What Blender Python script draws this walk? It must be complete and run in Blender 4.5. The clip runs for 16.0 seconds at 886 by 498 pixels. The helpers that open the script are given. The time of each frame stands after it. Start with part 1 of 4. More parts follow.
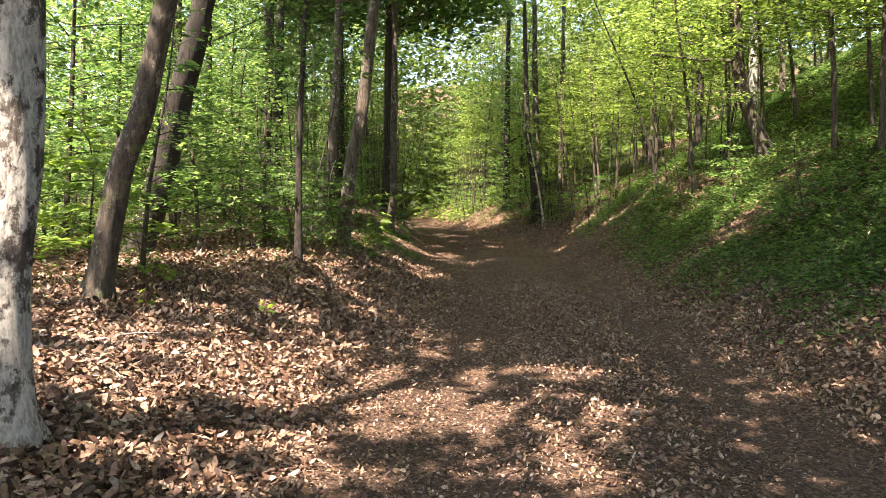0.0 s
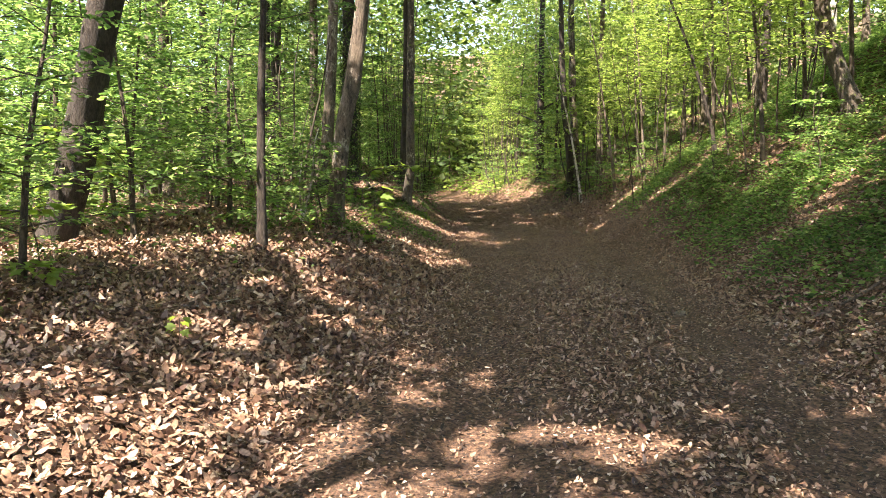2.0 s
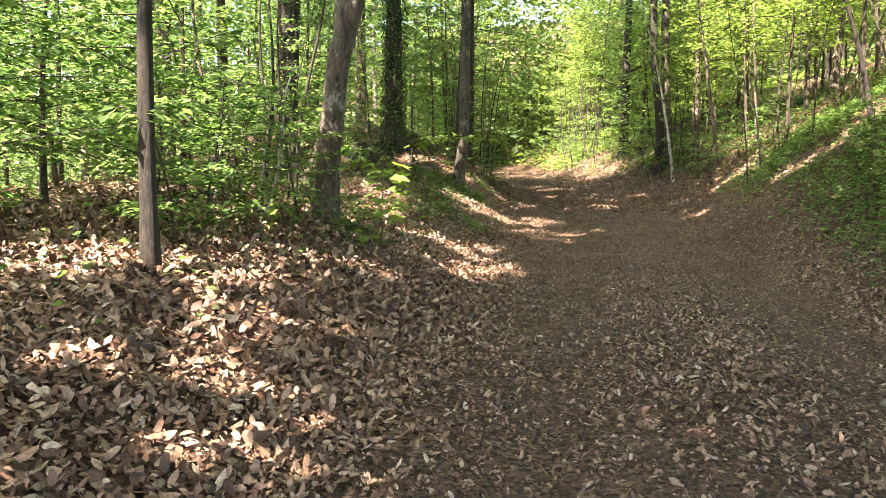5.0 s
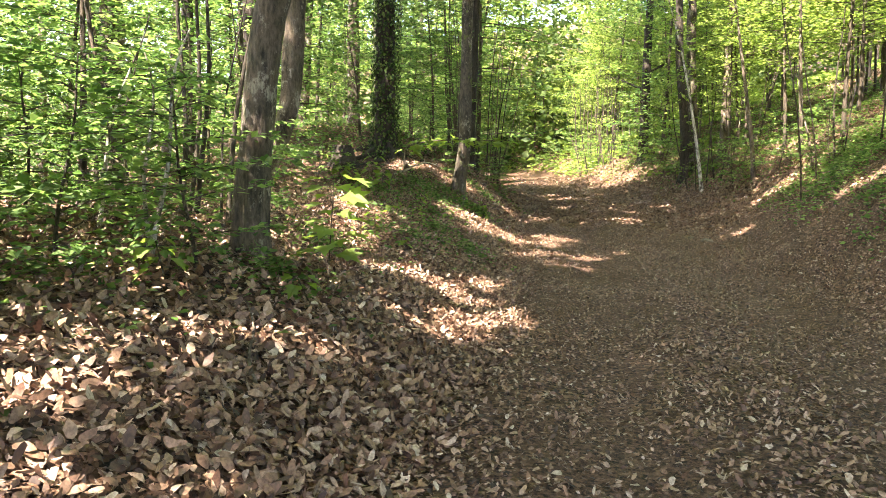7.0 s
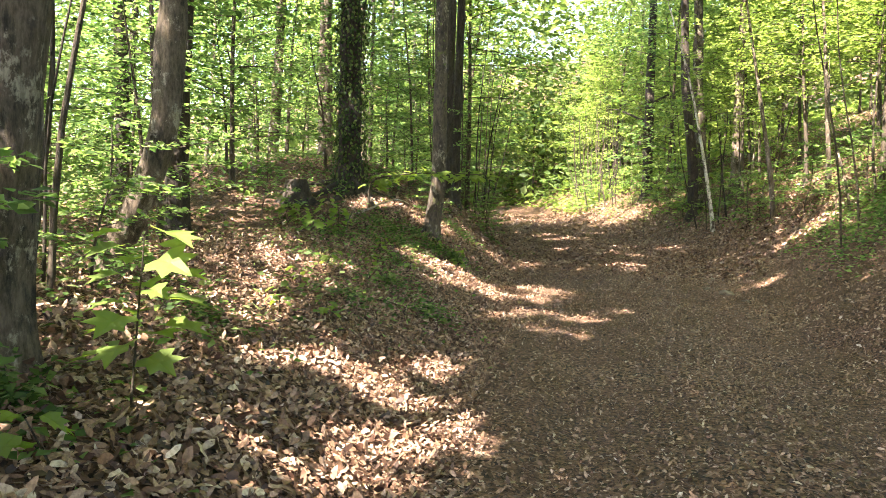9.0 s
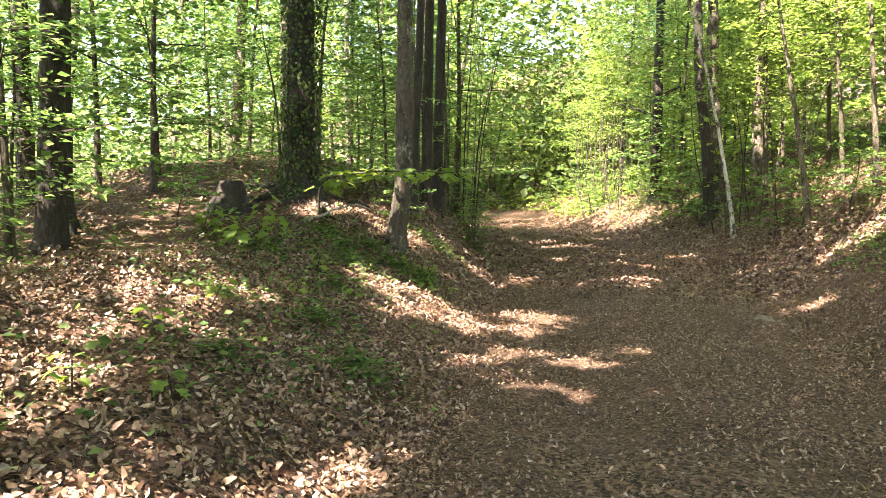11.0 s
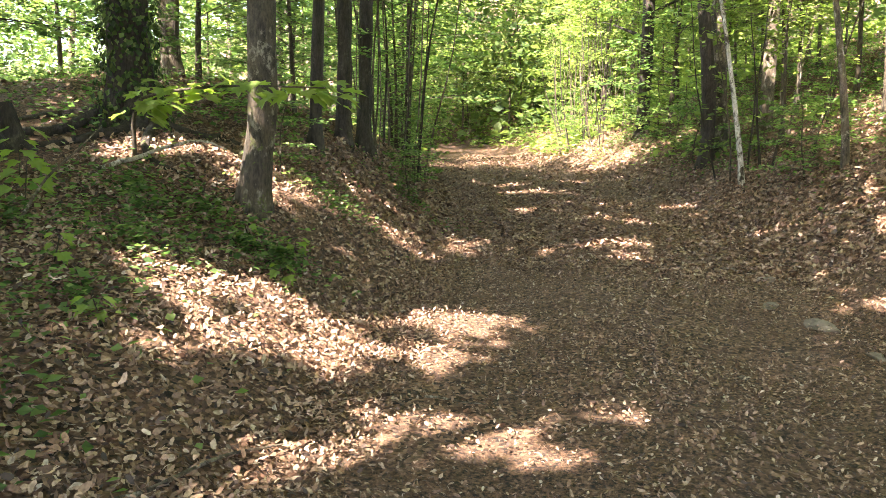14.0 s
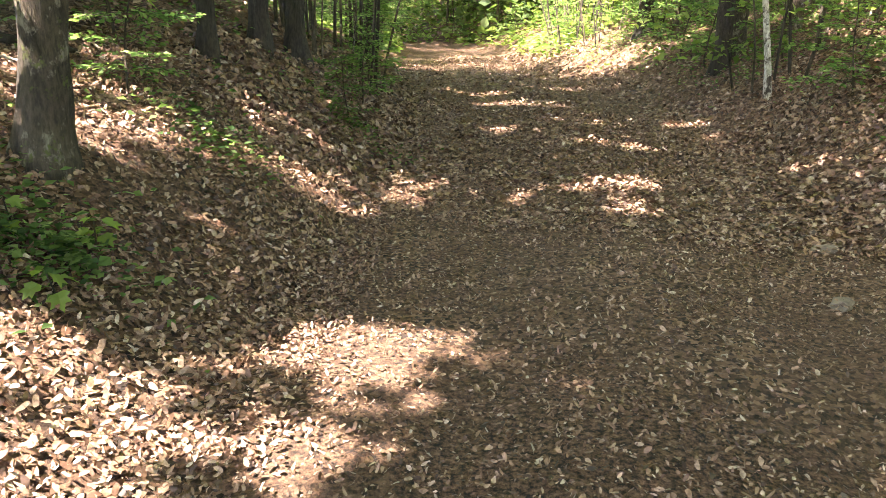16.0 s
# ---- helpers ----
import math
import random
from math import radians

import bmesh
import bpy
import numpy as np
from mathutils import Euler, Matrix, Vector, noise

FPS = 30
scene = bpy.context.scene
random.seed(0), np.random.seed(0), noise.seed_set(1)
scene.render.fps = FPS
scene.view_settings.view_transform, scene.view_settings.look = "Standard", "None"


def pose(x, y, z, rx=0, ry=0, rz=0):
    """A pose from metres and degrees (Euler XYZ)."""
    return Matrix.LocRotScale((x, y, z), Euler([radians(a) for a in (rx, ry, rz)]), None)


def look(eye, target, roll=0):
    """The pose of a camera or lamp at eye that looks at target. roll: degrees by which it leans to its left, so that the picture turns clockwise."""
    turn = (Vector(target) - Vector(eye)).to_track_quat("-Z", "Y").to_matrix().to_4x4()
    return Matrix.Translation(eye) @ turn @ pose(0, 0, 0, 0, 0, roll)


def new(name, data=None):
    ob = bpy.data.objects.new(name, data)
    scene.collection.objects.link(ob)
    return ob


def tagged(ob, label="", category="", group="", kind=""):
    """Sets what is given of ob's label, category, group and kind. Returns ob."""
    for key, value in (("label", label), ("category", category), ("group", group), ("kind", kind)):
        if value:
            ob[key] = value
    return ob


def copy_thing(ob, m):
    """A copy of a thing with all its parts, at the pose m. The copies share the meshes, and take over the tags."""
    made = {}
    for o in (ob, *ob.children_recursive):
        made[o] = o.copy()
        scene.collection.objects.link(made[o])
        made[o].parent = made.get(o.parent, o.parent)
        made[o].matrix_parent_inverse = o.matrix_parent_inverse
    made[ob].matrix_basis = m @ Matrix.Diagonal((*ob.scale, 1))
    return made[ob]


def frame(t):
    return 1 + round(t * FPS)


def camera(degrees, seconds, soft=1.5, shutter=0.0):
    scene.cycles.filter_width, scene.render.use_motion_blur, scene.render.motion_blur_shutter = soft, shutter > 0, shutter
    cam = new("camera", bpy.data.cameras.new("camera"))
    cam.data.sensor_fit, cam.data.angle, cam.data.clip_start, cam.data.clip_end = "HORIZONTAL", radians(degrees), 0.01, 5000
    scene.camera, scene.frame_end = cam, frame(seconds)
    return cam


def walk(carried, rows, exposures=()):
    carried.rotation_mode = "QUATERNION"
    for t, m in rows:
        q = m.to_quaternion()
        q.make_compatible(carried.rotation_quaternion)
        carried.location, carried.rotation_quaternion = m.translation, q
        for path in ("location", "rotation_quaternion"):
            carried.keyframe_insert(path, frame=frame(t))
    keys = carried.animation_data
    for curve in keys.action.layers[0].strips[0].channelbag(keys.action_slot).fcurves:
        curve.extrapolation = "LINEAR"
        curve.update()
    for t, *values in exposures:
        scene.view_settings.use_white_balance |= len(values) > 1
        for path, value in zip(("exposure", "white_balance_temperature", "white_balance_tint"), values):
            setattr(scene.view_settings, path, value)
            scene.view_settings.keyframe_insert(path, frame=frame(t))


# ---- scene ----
cam = camera(63.6, 16.0, soft=0.7)
PATH = [
    (0, (0.674, 1.150, 1.312), (0.433, 3.134, 1.227), 0.9),
    (0.5, (0.622, 1.807, 1.362), (0.341, 3.785, 1.277), 0.9),
    (1, (0.678, 2.376, 1.326), (0.381, 4.351, 1.234), 0.7),
    (1.5, (0.686, 2.943, 1.317), (0.376, 4.913, 1.167), 0.7),
    (2, (0.701, 3.555, 1.352), (0.364, 5.520, 1.189), 0.6),
    (2.5, (0.748, 4.160, 1.401), (0.384, 6.119, 1.222), 0.6),
    (3, (0.700, 4.795, 1.35), (0.312, 6.746, 1.138), 0.6),
    (3.5, (0.732, 5.370, 1.345), (0.318, 7.312, 1.107), 0.4),
    (4, (0.714, 5.927, 1.431), (0.265, 7.859, 1.173), 0.3),
    (4.2, (0.686, 6.155, 1.407), (0.211, 8.080, 1.146), 0.4),
    (6.3, (0.192, 8.459, 1.429), (-0.377, 10.367, 1.235), 1.5),
    (6.5, (0.177, 8.700, 1.488), (-0.385, 10.609, 1.292), 1.7),
    (7, (0.133, 9.224, 1.486), (-0.439, 11.127, 1.256), 1.4),
    (7.5, (0.127, 9.714, 1.517), (-0.447, 11.621, 1.332), 1.5),
    (8, (0.091, 10.239, 1.561), (-0.487, 12.149, 1.437), 1.6),
    (8.3, (0.030, 10.557, 1.537), (-0.543, 12.469, 1.414), 1.6),
    (8.5, (-0.022, 10.825, 1.567), (-0.602, 12.735, 1.453), 1.3),
    (9, (0.029, 11.362, 1.542), (-0.556, 13.270, 1.409), 1.5),
    (9.2, (0.052, 11.579, 1.58), (-0.535, 13.486, 1.449), 1.3),
    (11.3, (-0.167, 13.921, 1.573), (-0.767, 15.825, 1.449), 1),
    (11.5, (-0.169, 14.128, 1.575), (-0.765, 16.031, 1.416), 0.7),
    (12, (-0.105, 14.687, 1.63), (-0.709, 16.583, 1.428), 0.8),
    (12.5, (-0.142, 15.175, 1.598), (-0.736, 17.072, 1.373), 0.9),
    (13, (-0.183, 15.770, 1.611), (-0.749, 17.673, 1.375), 1),
    (13.5, (-0.237, 16.305, 1.665), (-0.784, 18.213, 1.418), 1.3),
    (14, (-0.352, 16.944, 1.613), (-0.891, 18.846, 1.31), 1.4),
    (14.5, (-0.401, 17.506, 1.626), (-0.931, 19.398, 1.256), 1.5),
    (14.7, (-0.427, 17.762, 1.664), (-0.943, 19.656, 1.283), 1.8),
    (15, (-0.402, 18.026, 1.686), (-0.920, 19.911, 1.265), 1.6),
    (15.5, (-0.515, 18.672, 1.67), (-1.029, 20.539, 1.17), 1.6),
    (16, (-0.518, 19.175, 1.69), (-1.010, 21.027, 1.119), 1.6),
]
walk(cam, [(t, look(e, g, r)) for t, e, g, r in PATH], [(0, 2.25, 7150, 17), (2, 2.58, 7150, 17), (4, 3.03, 7150, 16), (11, 3.36, 7100, 17), (13, 3.45, 7100, 17), (16, 3.64, 6950, 19)])
# ---- light ----
SUN = Vector((-0.24, -0.48, 0.84)).normalized()
world = bpy.data.worlds.new("sky_world")
scene.world = world
world.use_nodes = True
wt = world.node_tree
sky = wt.nodes.new("ShaderNodeTexSky")
sky.sky_type = 'NISHITA'
sky.sun_disc = False
sky.sun_elevation = math.asin(SUN.z)
sky.sun_rotation = math.atan2(SUN.x, SUN.y)
sky.air_density, sky.dust_density = 1.0, 1.5
wt.links.new(sky.outputs[0], wt.nodes["Background"].inputs[0])
wt.nodes["Background"].inputs[1].default_value = 0.14
sun_data = bpy.data.lights.new("sun", 'SUN')
sun_data.energy, sun_data.angle, sun_data.color = 5.0, radians(0.53), (1.0, 0.93, 0.82)
sun = new("sun", sun_data)
sun.matrix_world = look(SUN * 60, (0, 0, 0))

# ---- materials ----
def mat(name):
    m = bpy.data.materials.new(name)
    m.use_nodes = True
    nt = m.node_tree
    return m, nt, nt.nodes["Principled BSDF"], nt.nodes["Material Output"]


def node(nt, kind, **sockets):
    n = nt.nodes.new(kind)
    for key, value in sockets.items():
        n.inputs[key.replace("_", " ")].default_value = value
    return n


def ramp(nt, source, stops):
    r = nt.nodes.new("ShaderNodeValToRGB")
    while len(r.color_ramp.elements) < len(stops):
        r.color_ramp.elements.new(0.5)
    for e, (p, c) in zip(r.color_ramp.elements, stops):
        e.position, e.color = p, (*c, 1)
    nt.links.new(source, r.inputs[0])
    return r.outputs[0]


def mixed(nt, fac, a, b, kind='MIX'):
    n = nt.nodes.new("ShaderNodeMix")
    n.data_type, n.blend_type = 'RGBA', kind
    for sock, v in ((n.inputs[0], fac), (n.inputs[6], a), (n.inputs[7], b)):
        if isinstance(v, bpy.types.NodeSocket):
            nt.links.new(v, sock)
        else:
            sock.default_value = v if isinstance(v, float) else (*v, 1)
    return n.outputs[2]


def bumped(nt, shader, source, strength, distance):
    b = node(nt, "ShaderNodeBump", Strength=strength, Distance=distance)
    nt.links.new(source, b.inputs["Height"])
    nt.links.new(b.outputs[0], shader.inputs["Normal"])


def noise_tex(nt, scale, detail=6.0, rough=0.6, stretch=(1, 1, 1)):
    co = nt.nodes.new("ShaderNodeTexCoord")
    mp = node(nt, "ShaderNodeMapping", Scale=stretch)
    nt.links.new(co.outputs["Object"], mp.inputs[0])
    n = node(nt, "ShaderNodeTexNoise", Scale=scale, Detail=detail, Roughness=rough)
    nt.links.new(mp.outputs[0], n.inputs["Vector"])
    return n.outputs[0], mp.outputs[0]


def leaf_material(name, stops, glow, share=0.5, gloss=0.06):
    """Thin living leaf: light from either side; tint varies leaf by leaf and plant by plant."""
    m, nt, p, out = mat(name)
    geo = nt.nodes.new("ShaderNodeNewGeometry")
    info = nt.nodes.new("ShaderNodeObjectInfo")
    col = ramp(nt, geo.outputs["Random Per Island"], stops)
    hsv = node(nt, "ShaderNodeHueSaturation", Hue=0.497, Saturation=0.93)
    mr = node(nt, "ShaderNodeMapRange", To_Min=0.7, To_Max=1.06)
    nt.links.new(info.outputs["Random"], mr.inputs[0])
    nt.links.new(mr.outputs[0], hsv.inputs["Value"])
    nt.links.new(col, hsv.inputs["Color"])
    tr = node(nt, "ShaderNodeBsdfTranslucent")
    tint = mixed(nt, 1.0, hsv.outputs[0], glow, 'MULTIPLY')
    nt.links.new(tint, tr.inputs[0])
    nt.links.new(hsv.outputs[0], p.inputs["Base Color"])
    p.inputs["Roughness"].default_value = 0.55
    p.inputs["Specular IOR Level"].default_value = gloss * 4
    mx = nt.nodes.new("ShaderNodeMixShader")
    mx.inputs[0].default_value = share
    nt.links.new(p.outputs[0], mx.inputs[1])
    nt.links.new(tr.outputs[0], mx.inputs[2])
    nt.links.new(mx.outputs[0], out.inputs[0])
    return m


def bark_material(name, dark, mid, pale, blotch=0.45, scale=9.0, stretch=(1, 1, 0.25), moss=0.0):
    m, nt, p, out = mat(name)
    n1, vec = noise_tex(nt, scale, 9.0, 0.75, stretch)
    n2, _ = noise_tex(nt, 6.5, 6.0, 0.75, (1, 1, 0.7))
    n4, _ = noise_tex(nt, 45.0, 4.0, 0.7, (1, 1, 0.35))
    col = ramp(nt, n1, [(0.36, dark), (0.5, mid), (0.66, tuple(v * 1.5 for v in mid))])
    spots = ramp(nt, n2, [(blotch + 0.08, (0, 0, 0)), (blotch + 0.14, (1, 1, 1))])
    col = mixed(nt, spots, col, pale)
    col = mixed(nt, 0.6, col, ramp(nt, n4, [(0.38, (0.16, 0.15, 0.14)), (0.58, (1, 1, 1))]), 'MULTIPLY')
    if moss:
        n3, _ = noise_tex(nt, 6.0, 5.0, 0.7)
        col = mixed(nt, ramp(nt, n3, [(1 - moss, (0, 0, 0)), (1.06 - moss, (1, 1, 1))]), col, (0.10, 0.12, 0.03))
    nt.links.new(col, p.inputs["Base Color"])
    p.inputs["Roughness"].default_value = 0.9
    bumped(nt, p, n1, 1.0, 0.06)
    return m


GREEN = [(0.0, (0.029, 0.073, 0.020)), (0.45, (0.082, 0.163, 0.046)), (0.8, (0.127, 0.217, 0.063)), (1.0, (0.213, 0.296, 0.117))]
FAR = [(0.0, (0.031, 0.062, 0.017)), (0.4, (0.068, 0.120, 0.032)), (0.8, (0.098, 0.151, 0.047)), (1.0, (0.142, 0.193, 0.079))]
LIME = [(0.0, (0.039, 0.080, 0.018)), (0.4, (0.101, 0.171, 0.039)), (0.8, (0.150, 0.227, 0.062)), (1.0, (0.220, 0.289, 0.113))]
DEEP = [(0.0, (0.018, 0.04, 0.014)), (0.5, (0.05, 0.09, 0.03)), (0.85, (0.115, 0.18, 0.05)), (1.0, (0.17, 0.20, 0.08))]
leaf_green = leaf_material("leaf_green", GREEN, (2.4, 2.3, 1.6), 0.55)
leaf_lime = leaf_material("leaf_lime", LIME, (2.5, 2.3, 1.5), 0.62)
leaf_far = leaf_material("leaf_far", FAR, (2.1, 2.0, 1.2), 0.45)
leaf_deep = leaf_material("leaf_deep", DEEP, (2.0, 2.0, 1.2), 0.35)
leaf_maple = leaf_material("leaf_maple", [(0.0, (0.11, 0.19, 0.036)), (1.0, (0.19, 0.28, 0.06))], (2.0, 2.0, 1.0), 0.5)

bark_grey = bark_material("bark_grey", (0.018, 0.014, 0.01), (0.13, 0.1, 0.073), (0.34, 0.3, 0.24), 0.47, 9.0, (1, 1, 0.3))
bark_dark = bark_material("bark_dark", (0.012, 0.009, 0.007), (0.048, 0.036, 0.028), (0.09, 0.073, 0.058), 0.5, 14.0, (1, 1, 0.2))
bark_pale = bark_material("bark_pale", (0.03, 0.022, 0.018), (0.12, 0.095, 0.078), (0.60, 0.55, 0.49), 0.36, 7.0, (1, 1, 0.5), 0.34)
bark_moss = bark_material("bark_moss", (0.014, 0.011, 0.008), (0.085, 0.066, 0.048), (0.27, 0.235, 0.185), 0.47, 9.0, (1, 1, 0.3), 0.42)
bark_twig = bark_material("bark_twig", (0.03, 0.024, 0.018), (0.085, 0.065, 0.045), (0.16, 0.13, 0.10), 0.5, 20.0)

LITTER = [(0.0, (0.03, 0.0145, 0.009)), (0.22, (0.13, 0.065, 0.041)), (0.55, (0.28, 0.163, 0.102)), (0.9, (0.38, 0.26, 0.183)), (1.0, (0.50, 0.40, 0.31))]
m, nt, p, out = mat("dead_leaf")
geo = nt.nodes.new("ShaderNodeNewGeometry")
nz, _ = noise_tex(nt, 60.0, 3.0)
c = ramp(nt, geo.outputs["Random Per Island"], LITTER)
nt.links.new(mixed(nt, 0.6, c, ramp(nt, nz, [(0.36, (0.22, 0.17, 0.14)), (0.6, (1, 1, 1))]), 'MULTIPLY'), p.inputs["Base Color"])
p.inputs["Roughness"].default_value = 0.6
dead_leaf = m

m, nt, p, out = mat("forest_soil")
big, vec = noise_tex(nt, 0.9, 6.0, 0.65)
fine, _ = noise_tex(nt, 38.0, 8.0, 0.75)
vor = node(nt, "ShaderNodeTexVoronoi", Scale=42.0, Randomness=1.0)
nt.links.new(vec, vor.inputs["Vector"])
# brown soil tones; the darkest stops carry the shade between fallen leaves
crumbs = ramp(nt, vor.outputs["Color"], [(0.16, (0.01, 0.0056, 0.0035)), (0.5, (0.105, 0.054, 0.031)), (0.9, (0.30, 0.178, 0.11))])
dirt = ramp(nt, fine, [(0.42, (0.012, 0.0065, 0.004)), (0.53, (0.13, 0.067, 0.038)), (0.68, (0.30, 0.18, 0.112))])
soil = mixed(nt, ramp(nt, big, [(0.42, (0, 0, 0)), (0.62, (1, 1, 1))]), dirt, crumbs)
nt.links.new(soil, p.inputs["Base Color"])
p.inputs["Roughness"].default_value = 0.95
bumped(nt, p, fine, 1.0, 0.04)
forest_soil = m

m, nt, p, out = mat("trail_stone")
nz, _ = noise_tex(nt, 14.0, 8.0, 0.7)
nt.links.new(ramp(nt, nz, [(0.3, (0.09, 0.068, 0.052)), (0.7, (0.22, 0.175, 0.14))]), p.inputs["Base Color"])
p.inputs["Roughness"].default_value = 0.9
bumped(nt, p, nz, 0.6, 0.01)
trail_stone = m

# ---- the lie of the land ----
def ip(y, pts):
    return np.interp(y, [q[0] for q in pts], [q[1] for q in pts])


TRAIL_R = [(-20, 4.0), (0, 3.3), (7, 3.0), (12, 2.7), (17, 2.1), (20, 1.4), (24, 1.2), (28, 0.9), (31, 0.3), (37, -1.6), (42, -4.0), (46, -5.3), (52, -7.4), (60, -11), (90, -40), (200, -145)]
TRAIL_L = [(-20, 0.0), (0, -0.6), (7, -1.0), (14, -1.2), (17, -1.6), (21, -2.0), (26, -2.9), (30, -3.9), (35, -5.6), (40, -7.5), (46, -9.2), (52, -11), (60, -16), (90, -44), (200, -150)]
TRAIL_Z = [(-20, -0.4), (0, -0.22), (6, -0.12), (9, 0.0), (14, 0.1), (21, 0.2), (27, 0.33), (35, 0.6), (50, 1.0), (90, 1.8), (200, 3)]
SLOPE_R = [(0, 0.5), (8, 0.5), (13, 0.62), (20, 0.88), (27, 0.85), (33, 0.55), (60, 0.4), (90, 0.3)]
BANK_L = [(0, 0.5), (9, 0.58), (13, 0.92), (17, 0.88), (20, 1.0), (22.5, 1.65), (26, 2.2), (30, 2.0), (38, 1.3), (60, 0.8)]
WIDE_L = [(0, 0.9), (12, 1.0), (17, 1.6), (21, 2.2), (40, 2.2)]


def lattice(n, seed):
    return np.random.default_rng(seed).random((n, n))


LAT = lattice(256, 5)


def vnoise(x, y, scale):
    """Smooth value noise, 0 to 1."""
    x, y = np.asarray(x, float) / scale + 1000.0, np.asarray(y, float) / scale + 1000.0
    i, j = np.floor(x).astype(int), np.floor(y).astype(int)
    u, v = x - i, y - j
    u, v = u * u * (3 - 2 * u), v * v * (3 - 2 * v)
    g = lambda a, b: LAT[a % 256, b % 256]
    return (g(i, j) * (1 - u) + g(i + 1, j) * u) * (1 - v) + (g(i, j + 1) * (1 - u) + g(i + 1, j + 1) * u) * v


def height(x, y):
    x, y = np.asarray(x, float), np.asarray(y, float)
    xr, xl = ip(y, TRAIL_R), ip(y, TRAIL_L)
    r, l = np.maximum(x - xr, 0), np.maximum(xl - x, 0)
    rr = np.sqrt(r * r + 0.09) - 0.3
    z = ip(y, TRAIL_Z) + ip(y, SLOPE_R) * 13 * (1 - np.exp(-rr / 13)) + 0.08 * rr
    z = z + ip(y, BANK_L) * (1 - np.exp(-np.power(l + 1e-9, 1.25) / ip(y, WIDE_L)))
    z = z - 7 * (1 - np.exp(-np.maximum(l - 5.5, 0) ** 1.5 / 60))
    z = z + 14 * np.clip((y - 74) / 50, 0, 1) ** 1.5 + 9 * np.clip((l - 24) / 40, 0, 1)
    c = (x - xl) / np.maximum(xr - xl, 0.5)
    ruts = -0.05 * (np.exp(-((c - 0.3) / 0.09) ** 2) + np.exp(-((c - 0.8) / 0.1) ** 2)) + 0.02 * np.exp(-((c - 0.55) / 0.1) ** 2)
    off = np.clip((r + l) / 1.5, 0, 1)
    z = z + ruts + (vnoise(x, y, 0.9) - 0.5) * (0.05 + 0.16 * off) + (vnoise(x, y, 0.23) - 0.5) * (0.018 + 0.05 * off)
    return z


def ground_at(x, y):
    return float(height(x, y))


# ---- mesh building ----
class Geo:
    """Gathers vertices and triangles of one mesh."""

    def __init__(self):
        self.v, self.f, self.n = [], [], 0

    def add(self, v, f):
        self.v.append(np.asarray(v, np.float32))
        self.f.append(np.asarray(f, np.int32) + self.n)
        self.n += len(v)

    def mesh(self, name, material, smooth=False):
        v, f = np.concatenate(self.v), np.concatenate(self.f)
        me = bpy.data.meshes.new(name)
        me.vertices.add(len(v))
        me.vertices.foreach_set("co", v.ravel())
        me.loops.add(len(f) * 3)
        me.loops.foreach_set("vertex_index", f.ravel())
        me.polygons.add(len(f))
        me.polygons.foreach_set("loop_start", np.arange(0, len(f) * 3, 3, dtype=np.int32))
        me.polygons.foreach_set("use_smooth", np.full(len(f), smooth))
        me.materials.append(material)
        me.update(calc_edges=True)
        return me


def unit(a):
    return a / np.maximum(np.linalg.norm(a, axis=-1, keepdims=True), 1e-9)


def leaves(geo, at, way, up, length, wide=0.6, fold=0.25, six=False):
    """Leaves at the places given, pointing along way, facing up; folded along the midrib."""
    way = unit(way)
    side = unit(np.cross(up, way))
    nrm = np.cross(way, side)
    L = np.asarray(length)[:, None]
    W, n = L * wide * 0.5, len(at)
    if six:
        rnd = lambda a, b: np.random.uniform(a, b, (n, 1))
        W = W * rnd(0.7, 1.15)
        bend, cup, skew = rnd(-0.45, 0.7), rnd(-0.9, 1.8) * fold, rnd(-0.5, 0.5)
        rows = [at]
        for f, w in ((0.16, 0.74), (0.5, 1.0), (0.82, 0.7)):
            f2 = f + rnd(-0.05, 0.05)
            mid = at + way * L * f2 + nrm * L * bend * f2 ** 2 + side * W * skew * f2
            for sgn in (1, -1):
                w2 = w * rnd(0.55, 1.15)
                rows.append(mid + side * W * w2 * sgn + nrm * W * w2 * (cup + rnd(-0.3, 0.3)))
        rows.append(at + way * L + nrm * L * bend + side * W * skew)
        v = np.stack(rows, 1)
        f = np.array([[0, 1, 2], [1, 3, 4], [1, 4, 2], [3, 5, 6], [3, 6, 4], [5, 7, 6]])
        k = 8
    else:
        curl = nrm * W * fold
        v = np.stack([at, at + way * L * 0.45 + side * W + curl, at + way * L, at + way * L * 0.45 - side * W + curl], 1)
        f = np.array([[0, 1, 2], [0, 2, 3]])
        k = 4
    geo.add(v.reshape(-1, 3), (f[None] + (np.arange(n) * k)[:, None, None]).reshape(-1, 3))


